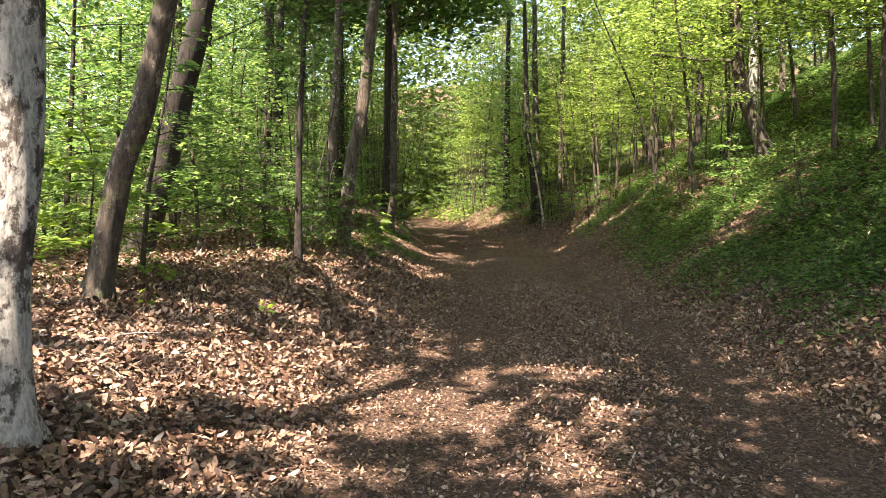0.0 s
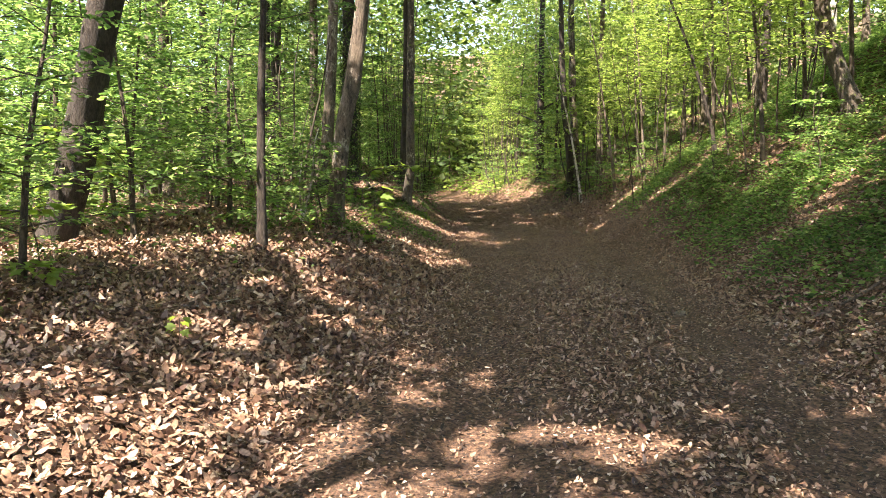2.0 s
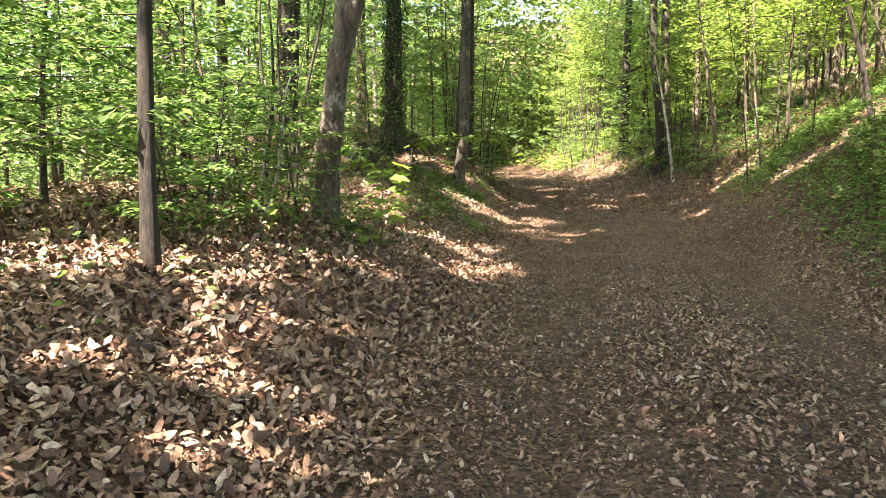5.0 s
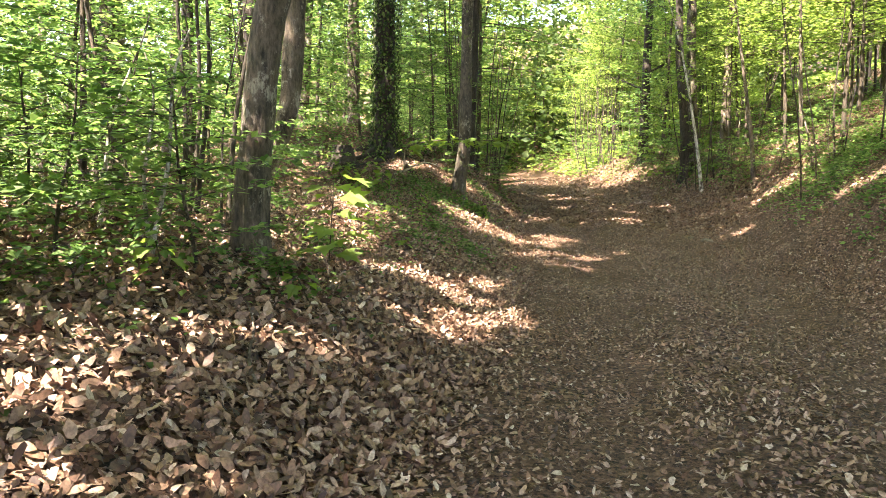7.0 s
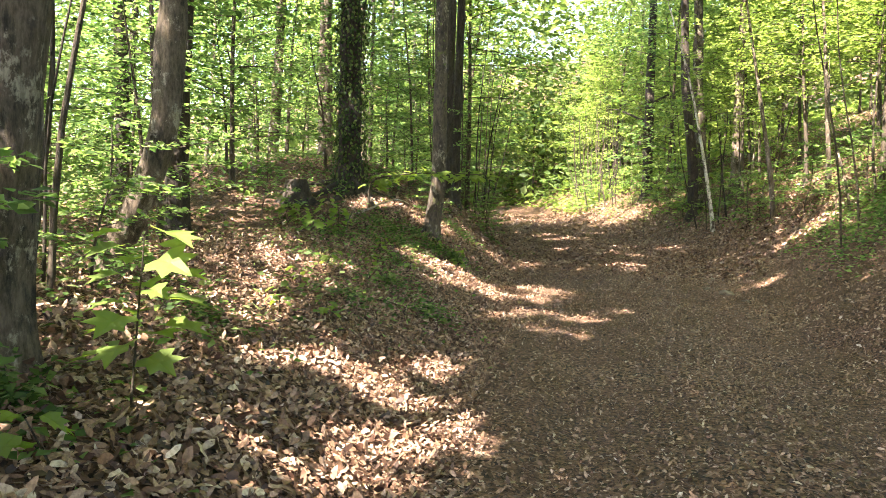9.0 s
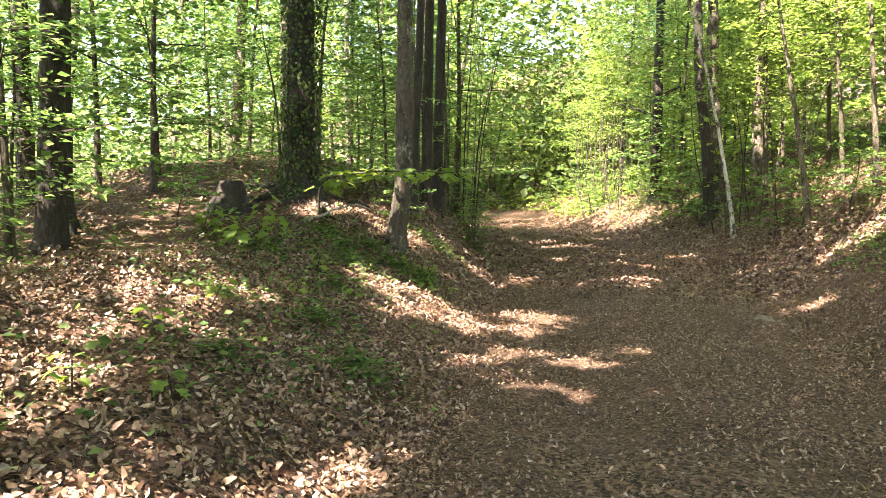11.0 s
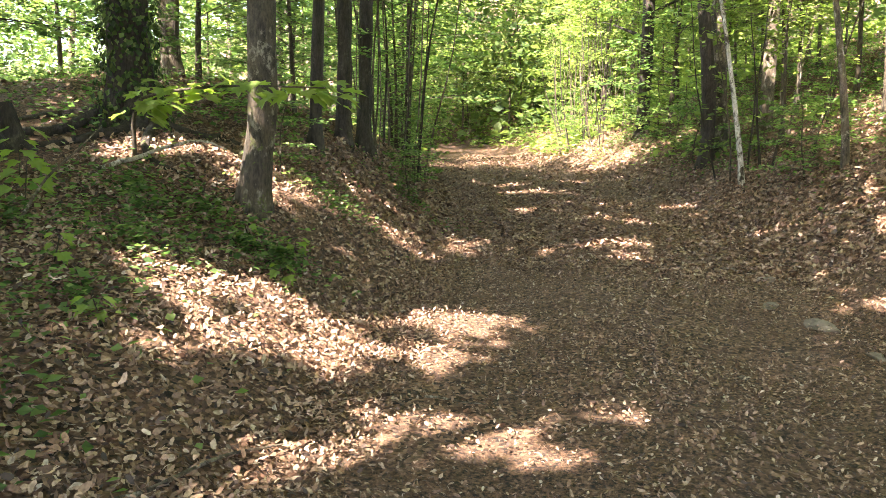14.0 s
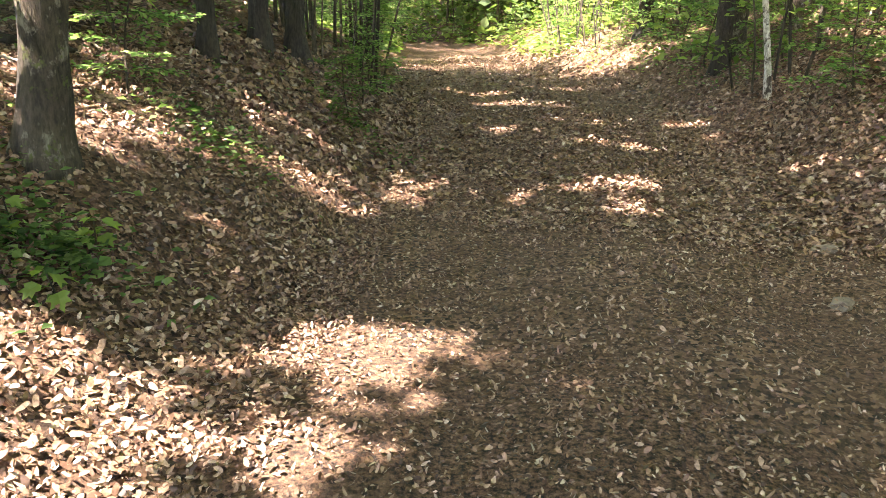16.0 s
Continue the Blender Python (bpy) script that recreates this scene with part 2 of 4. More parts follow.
def tube(geo, pts, radii, sides=8, lobes=0.0, rough=0.0, seed=0):
    """A tapered tube along pts; lobes: root flare at its foot; rough: uneven girth."""
    pts, radii = np.asarray(pts, float), np.asarray(radii, float)
    n = len(pts)
    tang = unit(np.gradient(pts, axis=0))
    ref = np.where(np.abs(tang[:, 2:3]) > 0.8, np.array([[1.0, 0, 0]]), np.array([[0, 0, 1.0]]))
    a = unit(np.cross(ref, tang))
    b = np.cross(tang, a)
    th = np.linspace(0, 2 * math.pi, sides, endpoint=False)
    r = radii[:, None] * np.ones((1, sides))
    if rough:
        zz = np.cumsum(np.r_[0, np.linalg.norm(np.diff(pts, axis=0), axis=1)])[:, None]
        r = r * (1 + rough * (vnoise(np.cos(th)[None] * 1.5 + seed * 7.1 + 0 * zz, np.sin(th)[None] * 1.5 + zz * 1.6, 0.7) - 0.5) * 2)
    if lobes:
        hgt = pts[:, 2][:, None]
        r = r * (1 + lobes * np.exp(-np.maximum(hgt, 0) / 0.16) * (0.75 + 0.45 * np.sin(th * 5 + seed)[None] * np.sin(th * 2 + 1.3 * seed)[None] + 0.2))
    v = pts[:, None] + r[..., None] * (np.cos(th)[None, :, None] * a[:, None] + np.sin(th)[None, :, None] * b[:, None])
    i = np.arange(n - 1)[:, None] * sides
    k = np.arange(sides)[None]
    k2 = (k + 1) % sides
    q = np.stack([i + k, i + k2, i + sides + k2, i + sides + k], -1).reshape(-1, 4)
    geo.add(v.reshape(-1, 3), np.concatenate([q[:, [0, 1, 2]], q[:, [0, 2, 3]]]))


def part(name, geo, material, parent, label="", smooth=False):
    ob = new(name, geo.mesh(name, material, smooth))
    ob.parent = parent
    if label:
        tagged(ob, label)
    return ob


def curve_through(knots, n):
    """Smooth points through knots (x, y, z), evenly by height index."""
    knots = np.asarray(knots, float)
    s = np.linspace(0, len(knots) - 1, n)
    i = np.clip(s.astype(int), 0, len(knots) - 2)
    u = (s - i)[:, None]
    p0, p1, p2, p3 = knots[np.maximum(i - 1, 0)], knots[i], knots[i + 1], knots[np.minimum(i + 2, len(knots) - 1)]
    return 0.5 * (2 * p1 + (p2 - p0) * u + (2 * p0 - 5 * p1 + 4 * p2 - p3) * u ** 2 + (3 * p1 - p0 - 3 * p2 + p3) * u ** 3)


# sun patches wanted on the ground, cut through the high canopy, stretch by stretch: ground x, y, half-widths
GAPS_START = [(-1.5, 4.5, 0.26, 0.19), (-1.2, 4.7, 0.30, 0.30), (-0.1, 5.2, 0.31, 0.24), (0.5, 5.4, 0.32, 0.38), (-1.8, 5.5, 0.53, 0.52), (-1.0, 5.7, 0.52, 0.51), (1.1, 6.2, 0.25, 0.31), (0.3, 6.6, 0.45, 0.63), (-1.3, 6.8, 0.73, 0.70), (-1.5, 7.7, 0.22, 0.14), (-1.1, 8.0, 0.17, 0.10), (0.6, 7.3, 0.5, 0.3), (-0.3, 6.0, 0.5, 0.45), (0.9, 5.2, 0.4, 0.35), (-0.5, 4.9, 0.4, 0.3), (-1.3, 8.2, 0.24, 0.12)]
GAPS_BANK = [(-0.3, 8.4, 0.35, 0.38), (-1.9, 8.7, 0.25, 0.36), (-0.3, 8.7, 0.12, 0.16), (-0.7, 8.9, 0.13, 0.19), (-2.0, 9.0, 0.33, 0.18), (-1.3, 9.4, 0.22, 0.17), (-1.3, 9.5, 0.41, 0.20), (-2.0, 9.8, 0.21, 0.15), (-2.8, 9.9, 0.23, 0.24), (-1.8, 10.8, 0.14, 0.34), (-2.1, 11.3, 0.18, 0.10), (-2.4, 11.4, 0.33, 0.30), (-2.0, 11.7, 0.21, 0.10), (-2.6, 11.8, 0.18, 0.10), (-2.2, 11.8, 0.29, 0.10), (-2.1, 12.4, 0.30, 0.40), (-3.7, 13.5, 0.27, 0.33)]
GAPS_BEND = [(-2.0, 14.1, 0.12, 0.10), (-1.8, 14.3, 0.17, 0.11), (-1.0, 14.3, 0.13, 0.13), (-1.7, 14.4, 0.20, 0.15), (-4.1, 14.5, 0.41, 0.90), (-1.5, 14.5, 0.15, 0.18), (-1.4, 14.6, 0.23, 0.20), (-1.6, 15.5, 0.58, 0.54), (-2.1, 15.6, 0.12, 0.15), (-1.7, 16.7, 0.18, 0.43), (-3.5, 17.7, 0.37, 0.20), (-3.4, 18.0, 0.36, 0.47), (-2.7, 18.1, 0.13, 0.10), (-3.9, 18.8, 0.25, 0.10), (-1.6, 19.3, 0.22, 0.16), (-3.7, 19.3, 0.43, 0.11), (-1.8, 19.6, 0.2, 0.2), (-4.4, 19.7, 0.44, 0.13)]
GAPS_MOUND = [(-2.6, 20.1, 0.18, 0.10), (-1.4, 20.1, 0.35, 0.22), (-2.6, 20.95, 0.55, 0.42), (-2.3, 21.2, 0.26, 0.29), (-1.6, 21.2, 0.20, 0.25), (-2.6, 21.4, 0.23, 0.18), (-1.6, 22.1, 0.52, 0.36), (-1.4, 22.3, 0.26, 0.18), (-2.5, 22.8, 0.15, 0.12), (-3.7, 23.3, 0.18, 0.39), (1.6, 23.5, 0.4, 0.1), (-3.9, 23.6, 0.22, 0.32)]
GAPS_FAR = [(-0.2, 24.2, 0.27, 0.13), (-3.0, 24.9, 0.16, 0.52), (-0.5, 25.2, 0.3, 0.15), (-2.6, 25.6, 0.34, 0.5), (-0.4, 26.6, 0.46, 0.3), (1.3, 27.5, 0.35, 0.12), (-1.3, 27.6, 0.5, 0.16), (-0.7, 28.8, 0.7, 0.16), (-2.2, 29.6, 0.5, 0.25), (-1.3, 30.8, 0.7, 0.2), (0.2, 31.0, 0.5, 0.2), (-2.6, 32.6, 0.9, 0.25), (-3.9, 34.5, 0.8, 0.3), (-2.4, 36.3, 0.9, 0.3), (-4.6, 37.6, 1.0, 0.3)]
GAPS_WOOD = [(-7.0, 56.0, 5.0, 9.0), (-6.0, 42.0, 1.5, 2.0), (-7.5, 14.0, 2.5, 3.0), (3.0, 25.5, 0.8, 0.25), (3.4, 21.5, 0.6, 0.2)]
GAPS_DAPPLE = [(-3.0, 10.6, 0.4, 0.25), (-1.4, 10.2, 0.3, 0.2), (-2.6, 12.9, 0.4, 0.2), (-3.2, 16.6, 0.4, 0.2), (-2.6, 16.2, 0.35, 0.2), (-3.2, 22.9, 0.3, 0.25), (-3.4, 23.7, 0.3, 0.35), (-2.9, 24.2, 0.3, 0.3), (-4.2, 22.9, 0.4, 0.3), (-3.9, 24.4, 0.3, 0.3), 
               (-1.0, 19.0, 0.3, 0.15), (-0.6, 20.6, 0.35, 0.2), (-3.3, 25.3, 0.3, 0.4), (-2.3, 5.0, 0.5, 0.4), (-2.0, 6.2, 0.5, 0.4), (-2.7, 6.6, 0.5, 0.4), (-0.6, 7.2, 0.5, 0.35), (-2.6, 7.8, 0.5, 0.3), (-0.9, 20.2, 0.3, 0.25)]
GAPS = GAPS_DAPPLE + GAPS_START + GAPS_BANK + GAPS_BEND + GAPS_MOUND + GAPS_FAR + GAPS_WOOD


def openness(p, wooded=True):
    """How much sun is wanted on the ground, on the ray through the points p."""
    k = (p[:, 2] - 0.3) / SUN.z
    gx, gy = p[:, 0] - SUN.x * k, p[:, 1] - SUN.y * k
    o = np.clip((vnoise(gx, gy, 0.5) * 0.55 + vnoise(gx + 40, gy, 1.7) * 0.45 - 0.68) / 0.06, 0, 1) * 0.9
    o = o * ((gx < ip(gy, TRAIL_L) - 0.2) | (gy > 24))
    wood = np.maximum(ip(gy, TRAIL_L) - ip(gy, [(0, 1.8), (9, 1.8), (11, 0.6), (18, 0.8), (21, 2.2), (27, 1.8), (30, 1.0)]) - gx, gx - ip(gy, TRAIL_R) - ip(gy, [(0, 8.0), (12, 7.5), (16, 4.5), (20, 2.6), (34, 2.4), (36, 9.0)]))
    if wooded:
        o = np.maximum(o, 0.97 * np.clip(wood / 0.8, 0, 1))
    o = np.maximum(o, 0.95 * np.clip((gy - 38.5) / 2, 0, 1) * np.clip(ip(gy, TRAIL_R) - 0.2 - gx, 0, 1))
    for cx, cy, rx, ry in GAPS:
        d = ((gx - cx) / (rx + 0.06)) ** 2 + ((gy - cy) / (ry + 0.06)) ** 2
        o = np.maximum(o, np.clip((1.7 - d) / 0.4, 0, 1) * np.clip((vnoise(gx, gy + 70, 0.27) - 0.2) / 0.1, 0.0, 1))
    return o


def canopy(geo, cx, cy, z0, z1, rad, n, size, rng):
    """Leaves of a high crown, mostly out of view, in flat layers, cut away where sun patches should land."""
    a, r = rng.uniform(0, 2 * math.pi, n), rad * np.sqrt(rng.random(n))
    z = rng.uniform(z0, z1, n)
    z = np.round(z / 0.9) * 0.9 + rng.normal(0, 0.18, n)
    shrink = np.sqrt(np.clip(1 - ((z - (z0 * 0.6 + z1 * 0.4)) / (z1 - z0)) ** 2 * 1.6, 0.1, 1))
    p = np.stack([cx + np.cos(a) * r * shrink, cy + np.sin(a) * r * shrink, z], 1)
    # leaves on the sun's way to a wanted patch are dropped
    p = p[rng.random(n) > openness(p)]
    k = len(p)
    way = np.stack([rng.normal(0, 1, k), rng.normal(0, 1, k), rng.normal(-0.25, 0.25, k)], 1)
    up = np.stack([rng.normal(0, 0.4, k), rng.normal(0, 0.4, k), np.ones(k)], 1)
    leaves(geo, p, way, up, size * rng.uniform(0.7, 1.3, k), 0.65)


def sprays(leaf_geo, twig_geo, base, z0, z1, reach, count, per, size, rng, droop=0.1, start=None):
    """Side branches with leaves in flat fans, as young beech and maple carry them."""
    for i in range(count):
        f = (i + rng.random()) / count
        z = z0 + (z1 - z0) * f
        a = i * 2.4 + rng.uniform(-0.5, 0.5)
        ln = reach * (1.05 - 0.75 * f ** 1.6) * rng.uniform(0.65, 1.2)
        out_way = np.array([math.cos(a), math.sin(a), rng.uniform(0.0, 0.45)])
        s = np.linspace(0, 1, 5)[:, None]
        o = start(z) if start is not None else np.array([base[0], base[1], z])
        pts = o + out_way * ln * s + np.array([0, 0, -droop * ln]) * s ** 2
        tube(twig_geo, pts, np.linspace(0.003 + 0.005 * ln, 0.002, 5), 3)
        k = max(4, int(per * ln / reach))
        t = rng.uniform(0.12, 1.0, k)[:, None]
        side = np.array([-math.sin(a), math.cos(a), 0.0])
        w = (0.42 * ln * (1 - t) ** 0.7 + 0.05) * rng.uniform(-1, 1, (k, 1))
        p = o + out_way * ln * t + np.array([0, 0, -droop * ln]) * t ** 2 + side * w + rng.normal(0, 0.025 * ln, (k, 1)) * np.array([0, 0, 1.0])
        way = out_way * 0.6 + side * np.sign(w) * 0.8 + rng.normal(0, 0.35, (k, 3)) * np.array([1, 1, 0.6])
        way[:, 2] -= 0.25
        up = np.array([0, 0, 1.0]) + rng.normal(0, 0.32, (k, 3))
        leaves(leaf_geo, p, way, up, size * rng.uniform(0.6, 1.3, k), 0.62)


def tree(name, knots, radius, label, bark, crown_z=None, crown_r=4.8, crown_n=6500, leaf=None, flare=0.9, limbs=(), seed=1, tall=None, bark_label="", low=0, sides=18):
    """A grown tree: trunk through knots (x, y, height above its foot), limbs and a high crown."""
    rng = np.random.default_rng(seed)
    x, y = knots[0][0], knots[0][1]
    z = ground_at(x, y) - 0.06
    last = knots[-1]
    tall = tall or 13.0
    lean = np.array(knots[-1]) - np.array(knots[-2])
    lean = lean / max(lean[2], 0.3) * 0.5
    full = [(0.0, 0.0, -0.45)] + [(a - x, b - y, c) for a, b, c in knots]
    while full[-1][2] < tall:
        q = full[-1]
        full.append((q[0] + lean[0] * 2.5, q[1] + lean[1] * 2.5, q[2] + 2.5))
        lean = lean * 0.7
    root = tagged(new(name), label, "tree")
    root.location = (x, y, z)
    pts = curve_through(full, 46)
    g = Geo()
    h = np.clip(pts[:, 2] / tall, 0, 1)
    tube(g, pts, radius * (1 - 0.75 * h ** 1.2), sides, flare, 0.2, seed)
    part("trunk", g, bark, root, bark_label, True)
    for at, az, ln, rise in limbs:
        i = int(np.argmin(np.abs(pts[:, 2] - at)))
        s = np.linspace(0, 1, 8)[:, None]
        d = np.array([math.cos(az), math.sin(az), rise])
        g = Geo()
        bend = np.concatenate([np.sin(s * 5 + seed) * 0.06 * ln, np.cos(s * 4 + seed) * 0.06 * ln, -0.25 * ln * s ** 2 * rise], 1) * s
        tube(g, pts[i] + d * ln * s + bend, np.linspace(radius * 0.35, 0.008, 8), 8, 0, 0.1, seed)
        part("limb", g, bark, root, "", True)
    if crown_z:
        g, tw = Geo(), Geo()
        k = 5
        for j in range(k):
            az = j * 2.4 + seed
            i = int(np.argmin(np.abs(pts[:, 2] - (crown_z[0] + (crown_z[1] - crown_z[0]) * j / k - 0.8))))
            s = np.linspace(0, 1, 6)[:, None]
            d = np.array([math.cos(az), math.sin(az), 0.6])
            tw = Geo()
            tube(tw, pts[i] + d * crown_r * 0.8 * s, np.linspace(radius * 0.3, 0.01, 6), 6)
            part("limb", tw, bark, root, "", True)
        off = np.array([x, y, z])
        mid = pts[int(np.argmin(np.abs(pts[:, 2] - crown_z[0])))]
        canopy(g, x + mid[0], y + mid[1], z + crown_z[0], z + crown_z[1], crown_r, crown_n, 0.28, rng)
        g.v = [v - off.astype(np.float32) for v in g.v]
        part("crown", g, leaf or leaf_green, root)
    if low:
        g, tw = Geo(), Geo()
        sprays(g, tw, (0, 0), 1.5, 5.0, 1.5, low, 110, 0.09, rng)
        tagged(part("twig", tw, bark_twig, root), kind="stuff")
        part("foliage", g, leaf or leaf_green, root)
    return root


def sapling(name, tall, reach, count, per, size, leaf, seed, label, lean=(0, 0), z_low=0.25, girth=0.010, category="sapling", bark=None):
    """A young tree or shrub: thin stem, twigs, leaves in flat fans."""
    rng = np.random.default_rng(seed)
    root = tagged(new(name), label, category)
    k = np.linspace(0, 1, 14)
    pts = np.stack([lean[0] * k ** 1.3 + 0.05 * np.sin(k * 7 + seed) * k, lean[1] * k ** 1.3 + 0.05 * np.cos(k * 6 + seed) * k, k * tall - 0.05], 1)
    g = Geo()
    tube(g, pts, girth * tall * (1 - 0.85 * k) + 0.003, 8, 0.3, 0.08, seed)
    part("stem", g, bark or bark_twig, root, "", True)
    g, tw = Geo(), Geo()
    stem = lambda z: pts[int(np.argmin(np.abs(pts[:, 2] - z)))] * np.array([1, 1, 0]) + np.array([0, 0, z])
    sprays(g, tw, (0, 0), tall * z_low, tall, reach, count, per, size, rng, 0.12, stem)
    tagged(part("twig", tw, bark_twig, root), kind="stuff")
    part("foliage", g, leaf, root)
    return root


def put(thing, x, y, turn=0.0, scale=1.0, lift=-0.02):
    thing.matrix_basis = pose(x, y, ground_at(x, y) + lift, 0, 0, turn) @ Matrix.Scale(scale, 4)
    return thing


def clear(x, y):
    """Keeps plants beyond the near stretch off the trail."""
    l, r = float(ip(y, TRAIL_L)) - 0.9, float(ip(y, TRAIL_R)) + 0.8
    if y < 31 or not l < x < r:
        return x
    return l - 0.3 * (x - l) if x < (l + r) / 2 else r + 0.3 * (r - x)


def again(thing, x, y, turn=0.0, scale=1.0, lift=-0.02, tip=0.0):
    x = clear(x, y)
    return copy_thing(thing, pose(x, y, ground_at(x, y) + lift, 0, tip, turn) @ Matrix.Scale(scale / thing.scale[0], 4))


# ---- ground ----
def steps(spans):
    out = [spans[0][0]]
    for a, b, d in spans:
        out += list(np.linspace(a, b, int(round((b - a) / d)) + 1)[1:])
    return np.array(out)


gx = steps([(-160, -30, 10), (-30, -10, 1.0), (-10, -4.5, 0.3), (-4.5, 4.5, 0.13), (4.5, 12, 0.3), (12, 40, 1.5), (40, 160, 10)])
gy = steps([(-80, -10, 7), (-10, -1, 0.6), (-1, 28, 0.13), (28, 60, 0.3), (60, 100, 1.6), (100, 240, 10)])
X, Y = np.meshgrid(gx, gy)
Z = height(X, Y)
nx, ny = len(gx), len(gy)
idx = (np.arange(ny - 1)[:, None] * nx + np.arange(nx - 1)[None]).ravel()
q = np.stack([idx, idx + 1, idx + nx + 1, idx + nx], 1)
g = Geo()
g.add(np.stack([X, Y, Z], -1).reshape(-1, 3), np.concatenate([q[:, [0, 1, 2]], q[:, [0, 2, 3]]]))
tagged(new("ground", g.mesh("ground", forest_soil, True)), "brown forest soil of a sunken trail between banks", "ground", kind="structure")


def slope_normal(x, y):
    e = 0.08
    return unit(np.stack([(height(x - e, y) - height(x + e, y)) / (2 * e), (height(x, y - e) - height(x, y + e)) / (2 * e), np.ones(len(x))], 1))


def litter(x0, x1, y0, y1, n, size, seed, six, bare, low=-99, high=99):
    rng = np.random.default_rng(seed)
    np.random.seed(seed)
    x, y = rng.uniform(x0, x1, n), rng.uniform(y0, y1, n)
    xl, xr = ip(y, TRAIL_L), ip(y, TRAIL_R)
    c = (x - xl) / (xr - xl)
    track = np.maximum(0.75 * np.exp(-((c - 0.3) / 0.16) ** 2), np.exp(-((c - 0.83) / 0.13) ** 2)) * bare * ip(y, [(0, 1), (13, 1), (18, 0.3)])
    thin = np.where(x > xr + 1.6, 0.45, 1.0)
    keep = (rng.random(n) < (1 - track) * thin * (0.5 + 0.9 * vnoise(x, y, 0.8))) & (x - xl > low) & (x - xl < high)
    x, y, track = x[keep], y[keep], track[keep]
    k = len(x)
    up = slope_normal(x, y) + rng.normal(0, 0.45, (k, 3))
    p = np.stack([x, y, height(x, y) + rng.uniform(0.003, 0.05, k)], 1)
    a = rng.uniform(0, 2 * math.pi, k)
    way = np.stack([np.cos(a), np.sin(a), np.zeros(k)], 1)
    way -= up * np.sum(way * up, 1, keepdims=True) / np.sum(up * up, 1, keepdims=True)
    g = Geo()
    leaves(g, p, way, up, size * rng.uniform(0.4, 1.5, k) ** 1.0 * (1 - 0.35 * track) * np.where((c[keep] > 0.02) & (c[keep] < 0.98), 0.78, 0.98) * ip(y, [(7, 0.95), (12, 1.15), (17, 0.68), (24, 0.68), (25, 1.0)]), 0.58, 0.5, six)
    return g


tagged(new("leaf_litter", litter(-5, -0.4, 2.4, 25, 190000, 0.056, 11, True, 0.84, -9, 0.35).mesh("leaf_litter", dead_leaf, True)),
       "thick layer of dry brown fallen leaves on the bank", "leaf litter", kind="stuff")
tagged(new("leaf_litter", litter(-2.6, 4.5, 2.4, 25, 140000, 0.05, 16, True, 0.8, -0.15, 9).mesh("leaf_litter", dead_leaf, True)),
       "dry brown fallen leaves trodden into the trail", "leaf litter", kind="stuff")
tagged(new("leaf_litter", litter(-8, 9, 24.5, 48, 75000, 0.085, 12, False, 0.7).mesh("leaf_litter", dead_leaf, True)),
       "dry brown fallen leaves on the far trail", "leaf litter", kind="stuff")
tagged(new("leaf_litter", litter(-4.6, 3.2, 24.5, 32, 48000, 0.062, 17, False, 0.3).mesh("leaf_litter", dead_leaf, True)),
       "dry brown fallen leaves between the banks", "leaf litter", kind="stuff")
tagged(new("leaf_litter", litter(4.5, 14, 2, 24.5, 22000, 0.11, 13, False, 0.0).mesh("leaf_litter", dead_leaf, True)),
       "dry brown fallen leaves on the hillside", "leaf litter", kind="stuff")
tagged(new("leaf_litter", litter(-14, -5, 0.8, 24.5, 14000, 0.12, 14, False, 0.0).mesh("leaf_litter", dead_leaf, True)),
       "dry brown fallen leaves on the forest floor", "leaf litter", kind="stuff")


tagged(new("leaf_crumbs", litter(-2.5, 3.6, 2.4, 26, 70000, 0.03, 15, False, 0.1).mesh("leaf_crumbs", dead_leaf, True)),
       "small broken brown leaf pieces trodden into the trail", "leaf litter", kind="stuff")


def carpet(x, y, high, size, seed):
    """Low green plants: leaves held a little above the ground."""
    rng = np.random.default_rng(seed)
    k = len(x)
    p = np.stack([x, y, height(x, y) + high * (0.25 + rng.random(k) ** 1.5)], 1)
    a = rng.uniform(0, 2 * math.pi, k)
    way = np.stack([np.cos(a), np.sin(a), rng.normal(-0.1, 0.25, k)], 1)
    up = np.array([0, 0, 1.0]) + rng.normal(0, 0.35, (k, 3))
    g = Geo()
    leaves(g, p, way, up, size * rng.uniform(0.6, 1.3, k), 0.72)
    return g


rng = np.random.default_rng(21)
n = 250000
y = rng.uniform(4, 25, n)
x = ip(y, TRAIL_R) + rng.uniform(-0.2, 9, n)
far_y = rng.uniform(25, 50, 60000)
x, y, n = np.concatenate([x, ip(far_y, TRAIL_R) + rng.uniform(0.3, 10, 60000)]), np.concatenate([y, far_y]), n + 60000
d = x - ip(y, TRAIL_R)
dens = np.clip((d - ip(y, [(14, 0.2), (20, 0.7), (28, 0.7)])) / 1.0, 0, 1) * np.clip((vnoise(x, y, 1.1) * 0.7 + vnoise(x, y, 0.35) * 0.3 - 0.2) / 0.3, 0.05, 1) * ip(y, [(18, 1.0), (22, 0.75), (26, 0.45), (29, 0.5), (34, 1.0)])
k = rng.random(n) < dens
tagged(new("ground_cover", carpet(x[k], y[k], 0.13, 0.07, 22).mesh("ground_cover", leaf_green)), "low green herbs and ivy on the shaded hillside", "ground cover", kind="stuff")
n = 60000
x, y = rng.uniform(-12, -1.2, n), rng.uniform(4, 34, n)
d = ip(y, TRAIL_L) - x
